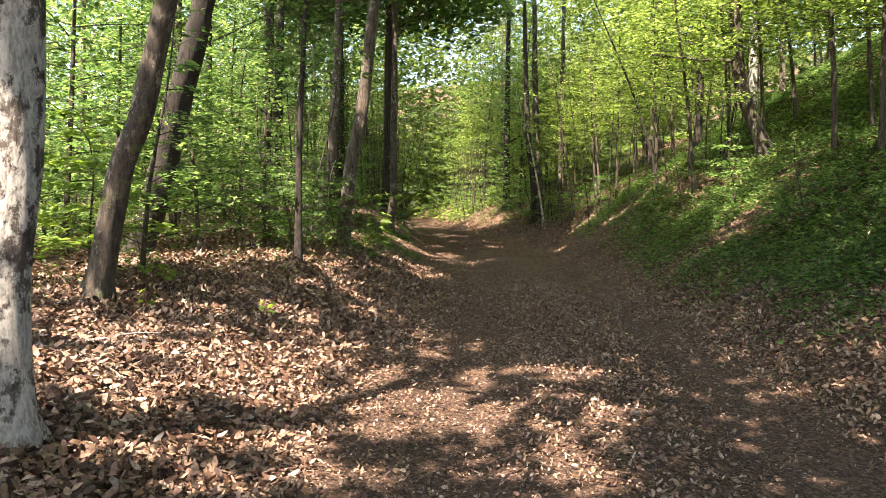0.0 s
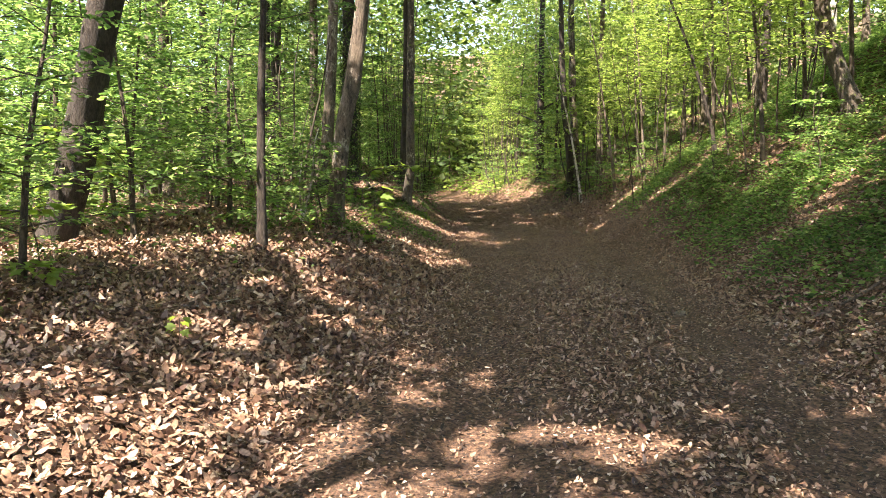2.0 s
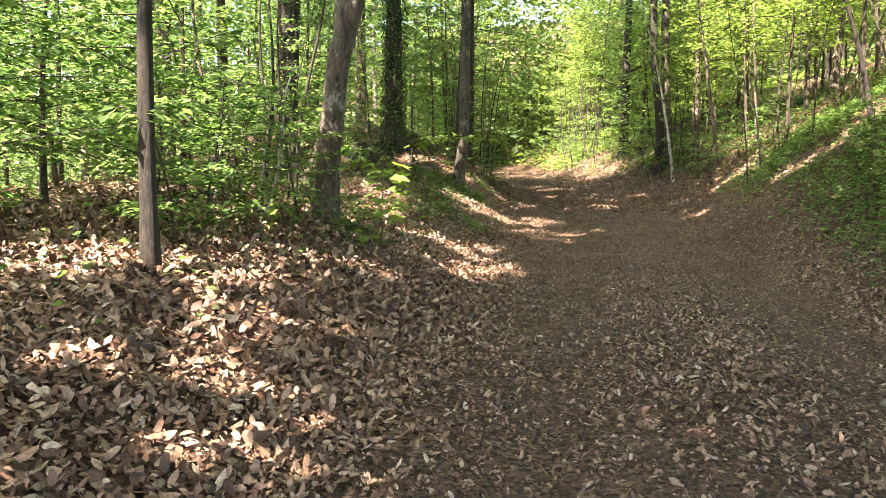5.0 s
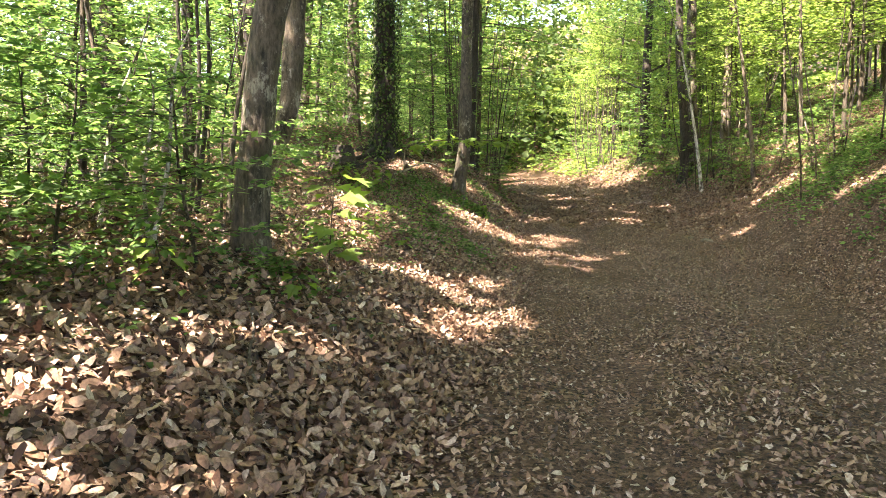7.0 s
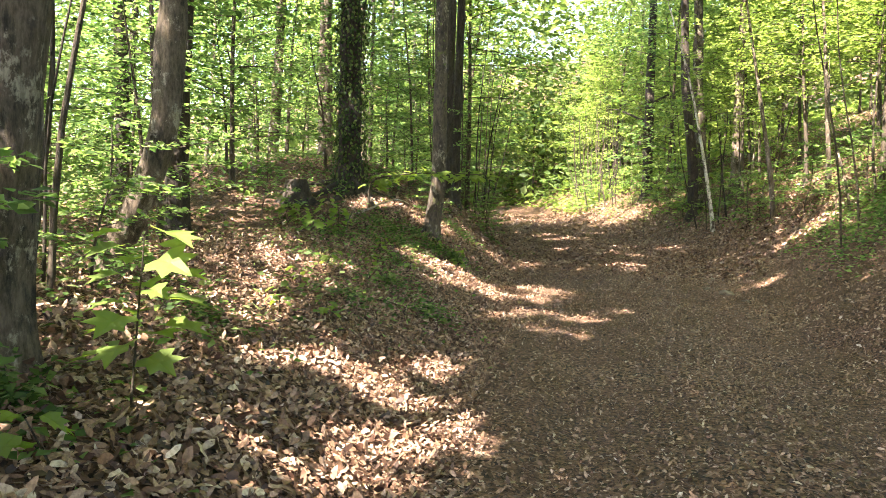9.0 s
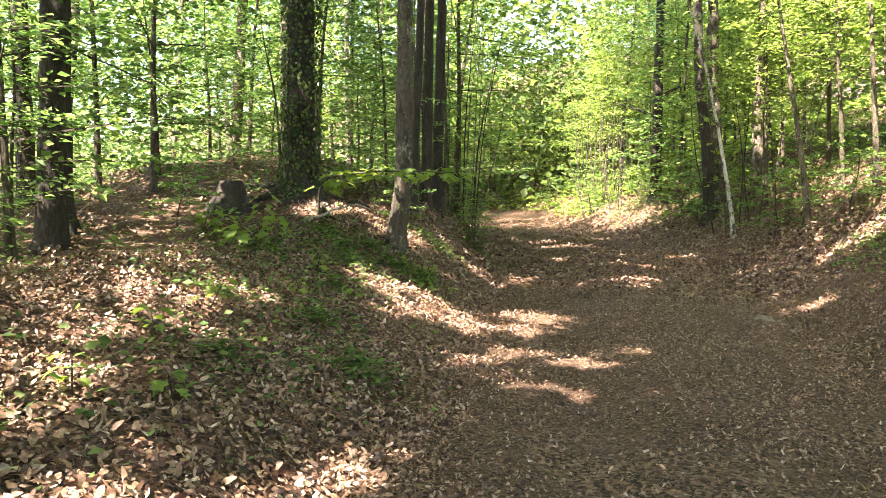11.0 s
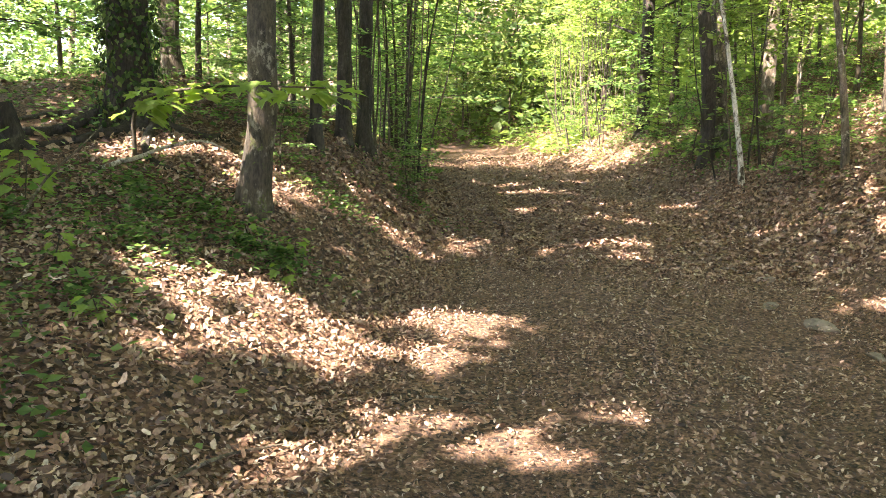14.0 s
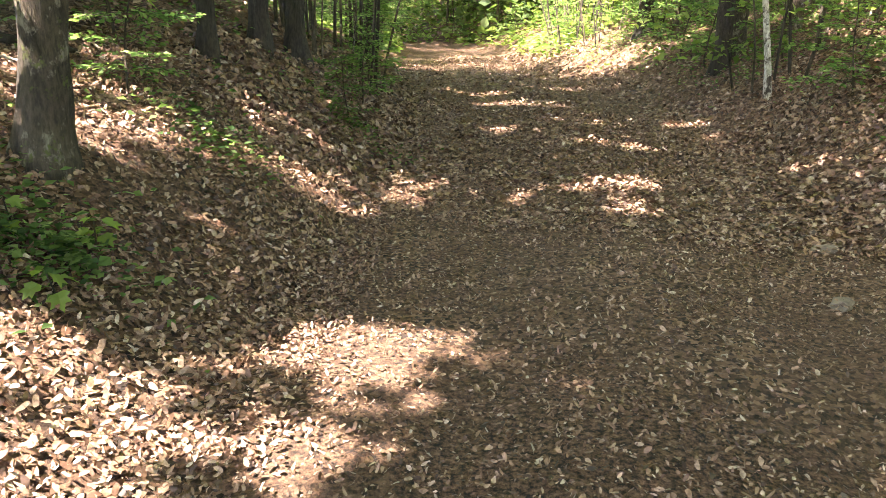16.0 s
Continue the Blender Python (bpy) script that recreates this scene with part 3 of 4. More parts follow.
dens = np.clip((d - 0.5) / 2.5, 0, 1) * np.clip((vnoise(x, y + 9, 1.3) * 0.7 + vnoise(x, y, 0.4) * 0.3 - 0.36) / 0.2, 0, 1) * np.clip((y - 8.5) / 5, 0.06, 1) * 0.6
k = rng.random(n) < dens
tagged(new("ground_cover", carpet(x[k], y[k], 0.16, 0.07, 23).mesh("ground_cover", leaf_green)), "low green herbs and brambles on the bank", "ground cover", kind="stuff")

n = 40000
x, y = rng.uniform(-30, 10, n), rng.uniform(42, 100, n)
k = np.abs(x - (ip(y, TRAIL_L) + ip(y, TRAIL_R)) / 2) > np.where(y < 62, 2.4, 0.0)
tagged(new("ground_cover", carpet(x[k], y[k], 0.4, 0.3, 26).mesh("ground_cover", leaf_lime)), "green undergrowth of the distant wood", "ground cover", kind="stuff")

px, py = [], []
for cx, cy, cr in [(-4.4, 20.6, 0.6), (-3.5, 20.8, 0.45), (-3.6, 21.7, 0.5), (-4.2, 21.6, 0.5), (-3.0, 21.75, 0.3), (-3.3, 20.0, 0.7), (-2.7, 17.3, 0.8), (-3.6, 18.6, 0.8), (-2.9, 15.4, 0.6), (-3.2, 21.6, 0.5), (-3.9, 21.3, 0.7), (-2.9, 18.9, 0.5), (-2.3, 13.4, 0.5), (-3.0, 12.2, 0.7), (-3.4, 23.6, 0.5), (-3.5, 26.6, 0.7), (-2.2, 18.2, 0.35)]:
    a, r = rng.uniform(0, 2 * math.pi, 380), cr * np.abs(rng.normal(0, 0.65, 380))
    px.append(cx + np.cos(a) * r)
    py.append(cy + np.sin(a) * r)
tagged(new("ground_cover", carpet(np.concatenate(px), np.concatenate(py), 0.12, 0.055, 24).mesh("ground_cover", leaf_green)), "small green herbs growing through dead leaves", "ground cover", kind="stuff")

# ---- the trees beside the trail ----
up4 = (7.0, 12.5)
tree("beech_tree", [(-1.79, 4.25, 0), (-1.81, 4.27, 0.6), (-1.77, 4.3, 1.5), (-1.75, 4.35, 3)], 0.12, "pale blotched beech trunk standing beside the trail", bark_pale, up4, seed=3, flare=0.8)
tree("beech_tree", [(-3.37, 7.38, 0), (-3.27, 7.38, 0.45), (-3.17, 7.38, 0.9), (-3.08, 7.42, 1.35), (-2.93, 7.45, 1.75), (-2.84, 7.5, 2.3), (-2.66, 7.55, 3.3)], 0.115, "leaning grey-brown beech with mossy foot", bark_moss, up4, seed=4)
tree("beech_tree", [(-4.68, 10.35, 0), (-4.3, 10.25, 1.0), (-3.95, 10.15, 2.2), (-3.6, 10.15, 3.5)], 0.17, "thick dark leaning trunk among shrubs", bark_dark, up4, seed=5, flare=0.3)
tree("beech_tree", [(-2.66, 13.7, 0), (-2.66, 13.7, 0.35), (-2.63, 13.7, 0.7), (-2.57, 13.7, 1.1), (-2.5, 13.7, 1.7), (-2.36, 13.72, 2.4)], 0.118, "brown beech trunk leaning over the bank", bark_grey, up4, seed=6, flare=0.45)
tree("beech_tree", [(-5.99, 19.2, 0), (-5.96, 19.2, 1.2), (-5.89, 19.2, 3.0)], 0.13, "straight dark beech trunk", bark_dark, up4, seed=7)
tree("beech_tree", [(-4.1, 15.9, 0), (-3.98, 15.9, 0.3), (-3.8, 15.9, 0.62), (-3.65, 15.9, 0.95), (-3.56, 15.9, 1.3), (-3.52, 15.9, 1.75), (-3.48, 15.9, 2.3)], 0.108, "beech with a trunk bent at the foot", bark_grey, up4, seed=8, flare=0.5)
tree("beech_tree", [(-3.53, 22.25, 0), (-3.45, 22.25, 0.5), (-3.41, 22.25, 1.2), (-3.42, 22.25, 3.0)], 0.115, "straight grey beech on the edge of the bank", bark_moss, up4, seed=9, flare=0.5)
tree("oak_tree", [(-5.3, 23.0, 0), (-5.3, 23.0, 1.0), (-5.33, 23.0, 3.0)], 0.2, "dark ivy-clad oak on a mound of roots", bark_dark, up4, seed=10, flare=1.6)
tree("beech_tree", [(-4.28, 25.0, 0), (-4.25, 25.0, 1.5), (-4.2, 25.0, 3.0)], 0.075, "dark slim beech trunk", bark_dark, up4, seed=11)
tree("beech_tree", [(-4.68, 27.5, 0), (-4.66, 27.5, 1.5), (-4.64, 27.5, 3.0)], 0.11, "dark beech trunk on the bank", bark_dark, up4, seed=12)
tree("beech_tree", [(-4.5, 26.3, 0), (-4.48, 26.3, 1.5), (-4.48, 26.3, 3.0)], 0.1, "dark beech trunk on the bank", bark_dark, up4, seed=13)
tree("beech_tree", [(-6.4, 19.7, 0), (-6.4, 19.7, 1.5), (-6.35, 19.7, 3.0)], 0.13, "slim dark beech behind the bank", bark_dark, up4, seed=14)
tree("beech_tree", [(-10.1, 20.9, 0), (-10.1, 20.9, 1.5), (-10.05, 20.9, 3.5)], 0.17, "tall grey beech standing in the hollow", bark_grey, up4, seed=24)
tree("beech_tree", [(-8.5, 19.0, 0), (-8.53, 19.0, 3.0)], 0.15, "straight grey beech in the hollow", bark_grey, up4, seed=15)
tree("beech_tree", [(-7.8, 27.0, 0), (-7.82, 27.0, 3.0)], 0.17, "straight grey beech in the hollow", bark_grey, up4, seed=16)
tree("beech_tree", [(5.75, 17.5, 0), (5.38, 17.5, 0.9), (5.1, 17.5, 1.8), (5.0, 17.5, 3.2)], 0.15, "curved beech trunk on the hillside", bark_moss, up4, seed=17, limbs=[(2.0, 3.3, 1.9, 0.05)], low=8)
tree("beech_tree", [(6.6, 21.5, 0), (6.5, 21.5, 3)], 0.12, "pale beech trunk up the hillside", bark_pale, up4, seed=18, low=8)
tree("beech_tree", [(1.15, 34.5, 0), (1.05, 34.5, 1.5), (0.85, 34.5, 4)], 0.17, "grey beech trunk above the trail", bark_moss, (11.5, 15.5), seed=19, tall=15)
tree("beech_tree", [(0.85, 33.8, 0), (0.8, 33.8, 1.5), (0.5, 33.8, 4)], 0.15, "dark beech trunk beside a pale one", bark_dark, (11.5, 15.5), seed=20, tall=15)
tree("beech_tree", [(2.0, 34.0, 0), (1.98, 34.0, 4)], 0.13, "straight beech trunk on the hillside", bark_grey, (11.5, 15.5), seed=21, tall=15)
tree("beech_tree", [(-0.6, 39.5, 0), (-0.65, 39.5, 4)], 0.19, "dark branching beech above the trail", bark_dark, (11.5, 15.5), seed=22, tall=15, limbs=[(2.6, 2.6, 1.8, 0.5), (3.4, 0.3, 1.6, 0.6)])

# further trees added to the wood, left hollow and right slope
rng = np.random.default_rng(31)
# many are unseen, added behind or beside the view to shade the trail
spots = [(-2.6, -3.2), (3.9, -4.2), (-2.2, -8), (4.9, -8.6), (-2.6, -13), (4.8, -13.5), (4.6, 0.6), (-5.4, 0.8), (5.2, 5.2), (6.5, 9.4), (-1.2, 47), (-13.5, 49), (4.9, 27.5), (5.4, 22.5)]
for i in range(12):
    for x in (-14.5, -9.8, 7.8, 11.6, 15.5):
        spots.append((x + rng.uniform(-1.3, 1.3) - 0.12 * max(0, 5.5 * i - 40), -12 + 5.6 * i + rng.uniform(-1.6, 1.6)))
for i, (x, y) in enumerate(spots):
    r = rng.uniform(0.07, 0.15) * (0.62 if x > 6 else 1.0)
    t = rng.normal(0, 0.12, 2)
    tree("beech_tree", [(x, y, 0), (x + t[0], y + t[1], 2.0), (x + 2 * t[0], y + 2 * t[1], 4)], r, "tall beech added to fill out the wood and cast shade", (bark_grey, bark_dark, bark_grey, bark_moss)[i % 4],
         (6.0, 12.0) if y < 44 else (11.0, 15.0), 4.8 if i < 14 else 3.8, 6500 if i < 14 else 3200, (leaf_green, leaf_lime)[x > 0], seed=100 + i, tall=13 if y < 44 else 15, low=(4 if x < -6 else 6) if y > 2 else 0, sides=10)

# ---- saplings and shrubs ----
sap = put(sapling("maple_sapling", 6.0, 1.3, 26, 60, 0.1, leaf_green, 41, "slender young maple with a bare lower stem", (0.05, 0.1), 0.38, 0.009, bark=bark_dark), -2.56, 10.88)
kinds_l = [sapling("beech_sapling", 3.0, 1.25, 26, 95, 0.085, leaf_green, 50 + i, "leafy young beech in bright spring green", (0.3 * i - 0.3, 0.2), 0.12) for i in range(3)]
kinds_s = [sapling("shrub", 1.3, 0.8, 16, 80, 0.075, leaf_green, 60 + i, "low leafy shrub on the forest floor", (0.15, -0.1), 0.1, 0.008, "shrub") for i in range(3)]
kinds_r = [sapling("beech_sapling", 6.0, 1.7, 44, 110, 0.1, leaf_lime, 70 + i, "slim young beech with yellow-green spring leaves", (-0.9 + 0.3 * i, 0.1), 0.3, 0.007) for i in range(4)]

left_spots = [(-3.6, 8.6), (-4.6, 7.6), (-3.9, 10.6), (-4.8, 11.6), (-3.5, 12.0), (-5.8, 9.0), (-6.5, 11.0), (-5.5, 13.0), (-6.8, 14.5), (-5.0, 14.6), (-4.9, 17.3), (-6.0, 16.2), (-7.5, 17.0), (-7.4, 20.0),
              (-6.5, 24.5), (-6.2, 27.0), (-7.8, 23.0), (-8.8, 12.5), (-8.0, 9.5), (-7.0, 6.8), (-5.6, 5.6), (-9.5, 16), (-9.8, 20), (-9, 26), (-7.2, 30), (-10, 30), (-6.4, 33.5), (-8, 37), (-10.5, 9), (-11, 13)]
for i, (x, y) in enumerate(left_spots):
    k = i % 3
    s = rng.uniform(0.75, 1.25) * (1.25 if x < -7 else 1.0)
    if i < 3:
        put(kinds_l[k], x, y, rng.uniform(0, 360), 1.0)
    else:
        again(kinds_l[k], x, y, rng.uniform(0, 360), s)
shrub_spots = [(-2.9, 11.6), (-3.3, 12.6), (-2.6, 13.0), (-3.6, 13.6), (-4.0, 9.3), (-4.6, 13.6), (-3.6, 15.2), (-5.6, 20.6), (-3.6, 26.6), (-4.0, 28.0), (-4.4, 29.6),
               (-5.0, 33), (-5.8, 35.5), (-6.4, 38), (1.6, 32), (0.2, 36), (-0.2, 38.5), (-1.2, 42), (-2.0, 45), (2.6, 26.5), (3.1, 24), (2.2, 29.8), (-4.6, 24.2), (3.6, 18.6), (4.6, 15.6), (4.8, 12.6), (5.5, 10.5), (-3.9, 23.4), (-6.9, 41), (-7.6, 44), (-8.2, 47), (-9.0, 50), (-9.6, 53), (-10.4, 57), (-11.2, 61), (-2.9, 43.5), (-3.3, 46), (-3.9, 48.5), (-4.5, 51), (-5.2, 54), (-6.2, 58), (-7.3, 62), (0.6, 34.5), (-0.6, 40), (1.9, 28.8), (-8.8, 66), (-12.5, 66), (-10.6, 71)]
for i, (x, y) in enumerate(shrub_spots):
    k = i % 3
    if i < 3:
        put(kinds_s[k], x, y, rng.uniform(0, 360), 1.0)
    else:
        again(kinds_s[k], x, y, rng.uniform(0, 360), rng.uniform(0.6, 1.15) * (1.5 if y > 31 else 1.0))
right_spots = [(4.3, 17.8), (5.4, 19.2), (4.2, 22.0), (3.4, 24.6), (5.2, 25), (3.2, 30), (2.0, 31.6), (4.4, 28), (6.5, 18), (7.4, 15.5), (8.2, 18.5), (7.0, 23.5), (6.2, 27.2), (5.0, 31.5), (3.6, 33.5), (1.4, 37), (2.6, 39.5),
               (0.4, 41), (-0.9, 44.5), (1.6, 44), (4.2, 42), (6.4, 35), (8.4, 31), (9.5, 24), (10.5, 18), (9.0, 12.0), (7.0, 11.5), (11, 14.5), (-2.4, 48), (0, 49), (-3.6, 52), (2.8, 50), (-5.0, 56), (-2.5, 57), (6, 47), (-6.2, 62), (-3.5, 64),
               (-9.5, 44), (-8.4, 41), (-11, 48), (-12.5, 54), (-14, 62), (-10.8, 66), (-8.5, 68), (-16, 70), (-13, 72), (-10, 74), (0, 62), (12, 22), (12, 30), (10, 38)]
for i, (x, y) in enumerate(right_spots):
    k = i % 4
    if i < 4:
        put(kinds_r[k], x, y, rng.uniform(-40, 40), 1.0)
    else:
        again(kinds_r[k], x, y, rng.uniform(-60, 60), rng.uniform(0.8, 1.3))

put(sapling("maple_shrub", 1.9, 0.9, 18, 55, 0.13, leaf_maple, 47, "bright broad-leaved maple shrub before a dark trunk", (0.1, -0.2), 0.1, 0.008, "shrub"), -4.0, 8.3)
put(sapling("maple_shrub", 1.5, 0.8, 14, 45, 0.12, leaf_maple, 48, "broad-leaved young maple on the forest floor", (-0.1, 0.1), 0.15, 0.008, "shrub"), -4.7, 10.7)
put(sapling("maple_shrub", 1.5, 0.5, 7, 14, 0.08, leaf_green, 49, "thin pale forked stem with few leaves", (0.28, 0.1), 0.35, 0.011, "shrub", bark_pale), -2.87, 12.9)
put(sapling("maple_shrub", 1.35, 0.4, 6, 12, 0.08, leaf_green, 46, "thin pale upright stem with few leaves", (-0.06, 0.05), 0.45, 0.010, "shrub", bark_pale), -2.88, 12.92)
put(sapling("maple_shrub", 1.7, 0.5, 7, 14, 0.08, leaf_green, 45, "thin pale leaning stem with few leaves", (0.35, 0.1), 0.4, 0.009, "shrub", bark_pale), -3.9, 13.6)
kinds_t = [sapling("maple_sapling", 5.6, 1.6, 40, 105, 0.1, leaf_green, 90 + i, "tall leafy young maple in fresh green", (0.4 - 0.3 * i, 0.2), 0.14, 0.007) for i in range(3)]
tall_left = [(-6.2, 12.4), (-7.6, 15.4), (-5.6, 18.4), (-8.2, 18.6), (-6.9, 21.8), (-8.6, 22.6), (-6.6, 26.0), (-5.9, 29.6), (-7.6, 33), (-9.4, 28), (-8.6, 10.6), (-10, 14), (-11.4, 18), (-12, 23), (-11.5, 30), (-10, 36), (-7.6, 7.6), (-5.9, 10.6),
             (-13.5, 11), (-14, 16), (-15, 21), (-14, 27), (-12.5, 35), (-6.7, 36.5), (-7.4, 40), (-8.3, 44.5), (-9.4, 47), (-5.4, 26.6), (-4.9, 33.2)]
for i, (x, y) in enumerate(tall_left):
    k = i % 3
    if i < 3:
        put(kinds_t[k], x, y, rng.uniform(0, 360), 1.0)
    else:
        again(kinds_t[k], x, y, rng.uniform(0, 360), rng.uniform(0.8, 1.25))
for i, (x, y) in enumerate([(-7.5, 58), (-12.5, 47), (-15, 52), (-11.6, 57), (-17, 46), (-14.5, 41), (-5.5, 66), (-9.5, 70), (-13.5, 66), (-1.0, 56), (1.5, 60), (-18, 58), (-4.0, 60), (-12, 62), (-6.9, 36.2), (-7.7, 40.6), (0.1, 38.0), (-8.8, 46.0), (-2.3, 46.5), (-5.9, 33.4), (-9.8, 52.0), (-3.9, 53.5)]):
    again((kinds_t + kinds_r)[i % 7], x, y, rng.uniform(0, 360), rng.uniform(1.5, 2.1))
for i in range(40):
    y = rng.uniform(12, 55)
    x = float(ip(y, TRAIL_R)) + rng.uniform(2.6, 10.5)
    again(kinds_r[i % 4], x, y, rng.uniform(-60, 60), rng.uniform(0.75, 1.3))

# slim leaning stems on the right bank
for (x, y, tall, dx, r, bk, lb) in [(1.25, 30.6, 6.5, -1.5, 0.0075, bark_pale, "pale thin leaning stem on the bank"), (2.3, 28.2, 6.5, -1.2, 0.008, bark_grey, "thin leaning young beech on the bank"),
                                    (3.95, 20.3, 6.0, -2.2, 0.007, bark_dark, "thin dark leaning sapling on the hillside"), (3.1, 27.0, 6.0, -0.6, 0.008, bark_grey, "thin young beech on the bank")]:
    put(sapling("beech_sapling", tall, 1.1, 20, 60, 0.09, leaf_lime, int(x * 10) + 80, lb, (dx, 0.1), 0.45, r, bark=bk), x, y)

# ---- distant wood ----
rng = np.random.default_rng(77)
g = Geo()
n = 115000
a = rng.uniform(-1.0, 0.7, n)
dist = 46 + 36 * rng.random(n) ** 1.3
x, y = np.sin(a) * dist - 4, np.cos(a) * dist + 8
z = height(x, y) + 22 * rng.random(n) ** 1.2
lump = vnoise(x + z * 0.7, y + z * 1.3, 2.6) * 0.6 + vnoise(x + z, y - z * 1.1, 0.9) * 0.4
k = (lump > 0.26) & ~((np.abs(x - (ip(y, TRAIL_L) + ip(y, TRAIL_R)) / 2) < 2.6) & (z < 5.5) & (y < 80))
x, y, z = x[k], y[k], z[k]
k = len(x)
leaves(g, np.stack([x, y, z], 1), rng.normal(0, 1, (k, 3)) * np.array([1, 1, 0.4]), np.array([0, 0, 1.0]) + rng.normal(0, 0.5, (k, 3)), rng.uniform(0.34, 0.72, k), 0.7)
tagged(new("distant_wood", g.mesh("distant_wood", leaf_far)), "distant sunlit spring wood beyond the trail", "wood", kind="stuff")

def leaf_cloud(x, y, z, size, seed, keep):
    """Boughs of a wood too dense to tell apart: leaves in tilted flat fans with gaps between."""
    rng = np.random.default_rng(seed)
    z = height(x, y) + z
    lay = np.round((z + 0.25 * x * np.sin(y * 0.3)) / 0.75) * 0.75 - 0.25 * x * np.sin(y * 0.3) + rng.normal(0, 0.1, len(x))
    lump = vnoise(x + lay * 3.1, y + lay * 1.7, 1.5) * 0.55 + vnoise(x + lay * 2.3, y - lay * 1.9, 0.6) * 0.45
    p = np.stack([x, y, lay], 1)
    # also drops leaves that would block a wanted sun patch
    p = p[(lump > keep) & (rng.random(len(x)) > np.maximum(openness(p, False), 0.3 * openness(p)))]
    k = len(p)
    way = rng.normal(0, 1, (k, 3)) * np.array([1, 1, 0.3]) - np.array([0, 0, 0.3])
    g = Geo()
    leaves(g, p, way, np.array([0, 0, 1.0]) + rng.normal(0, 0.4, (k, 3)), size * rng.uniform(0.6, 1.3, k), 0.66)
    return g


n = 140000
y = rng.uniform(12, 52, n)
x = ip(y, TRAIL_L) - rng.uniform(6.5, 24, n)
tagged(new("understory", leaf_cloud(x, y, 0.4 + 13 * rng.random(n) ** 1.1, 0.17, 81, 0.44).mesh("understory", leaf_green)), "leafy spring boughs of the wood in the hollow", "wood", kind="stuff")
n = 90000
y = rng.uniform(9, 46, n)
x = ip(y, TRAIL_L) - rng.uniform(3.2, 9, n)
tagged(new("understory", leaf_cloud(x, y, 2.6 + 9 * rng.random(n), 0.12, 84, 0.5).mesh("understory", leaf_green)), "flat leafy boughs of young beeches behind the bank", "wood", kind="stuff")
n = 170000
y = rng.uniform(15, 58, n)
x = ip(y, TRAIL_R) + 1.4 + rng.uniform(0, 15, n)
tagged(new("understory", leaf_cloud(x, y, 2.4 + 8.5 * rng.random(n), 0.13, 82, 0.45).mesh("understory", leaf_lime)), "yellow-green spring boughs over the hillside", "wood", kind="stuff")
n = 90000
y = rng.uniform(31, 68, n)
x = (ip(y, TRAIL_L) + ip(y, TRAIL_R)) / 2 + rng.uniform(-9, 11, n)
off = x - (ip(y, TRAIL_L) + ip(y, TRAIL_R)) / 2
z = 8 * rng.random(n) ** 1.4
k = ((off > 2.7) | ((off < -2.6) & (y > 40)) | (z > 4.2 + 0.3 * np.abs(off)) & (y > 44) | (y > 54)) & (rng.random(n) < np.where(off > 6, 0.5, 1.0))
g = leaf_cloud(x[k], y[k], z[k], 0.16, 83, 0.43)
tagged(new("understory", g.mesh("understory", leaf_lime)), "sunlit green thicket closing over the bend of the trail", "wood", kind="stuff")

# ---- stones ----
def stone(x, y, sx, sy, sz, seed):
    rng = np.random.default_rng(seed)
    bm = bmesh.new()
    bmesh.ops.create_icosphere(bm, subdivisions=2, radius=1.0)
    for v in bm.verts:
        d = 0.8 + 0.45 * noise.noise(v.co * 1.3 + Vector((seed, 0, 0)))
        v.co = Vector((v.co.x * sx * d, v.co.y * sy * d, v.co.z * sz * d))
    me = bpy.data.meshes.new("stone")
    bm.to_mesh(me)
    bm.free()
    me.materials.append(trail_stone)
    ob = tagged(new("stone", me), "flat greyish brown stone half sunk in the trail", "stone", "stones in the trail")
    ob.matrix_basis = pose(x, y, ground_at(x, y) + sz * 0.2, 0, 0, seed * 50)
    return ob


for i, (x, y, s) in enumerate([(1.99, 11.8, 0.13), (1.2, 22.2, 0.11), (1.34, 21.7, 0.05), (0.9, 24.7, 0.16), (0.75, 23.6, 0.14), (1.0, 22.9, 0.18), (0.6, 25.4, 0.1), (1.9, 9.0, 0.04), (0.3, 21.6, 0.05)]):
    stone(x, y, s, s * 0.6, s * 0.3, i + 1)


# ---- maple seedlings with broad lobed leaves ----
LOBES = [(0.0, 0.0), (0.28, 0.05), (0.48, 0.32), (0.3, 0.42), (0.42, 0.75), (0.16, 0.66), (0.0, 1.0), (-0.16, 0.66), (-0.42, 0.75), (-0.3, 0.42), (-0.48, 0.32), (-0.28, 0.05)]


def maple_leaf(at, way, up, length):
    way = Vector(way).normalized()
    side = Vector(up).cross(way).normalized()
    nrm = way.cross(side)
    g = Geo()
    pts = [Vector(at) + way * 0.4 * length] + [Vector(at) + side * a * length + way * b * length + nrm * length * (0.25 * abs(a) - 0.18 * b * b) for a, b in LOBES]
    n = len(LOBES)
    g.add([tuple(q) for q in pts], [(0, i + 1, (i + 1) % n + 1) for i in range(n)])
    return g


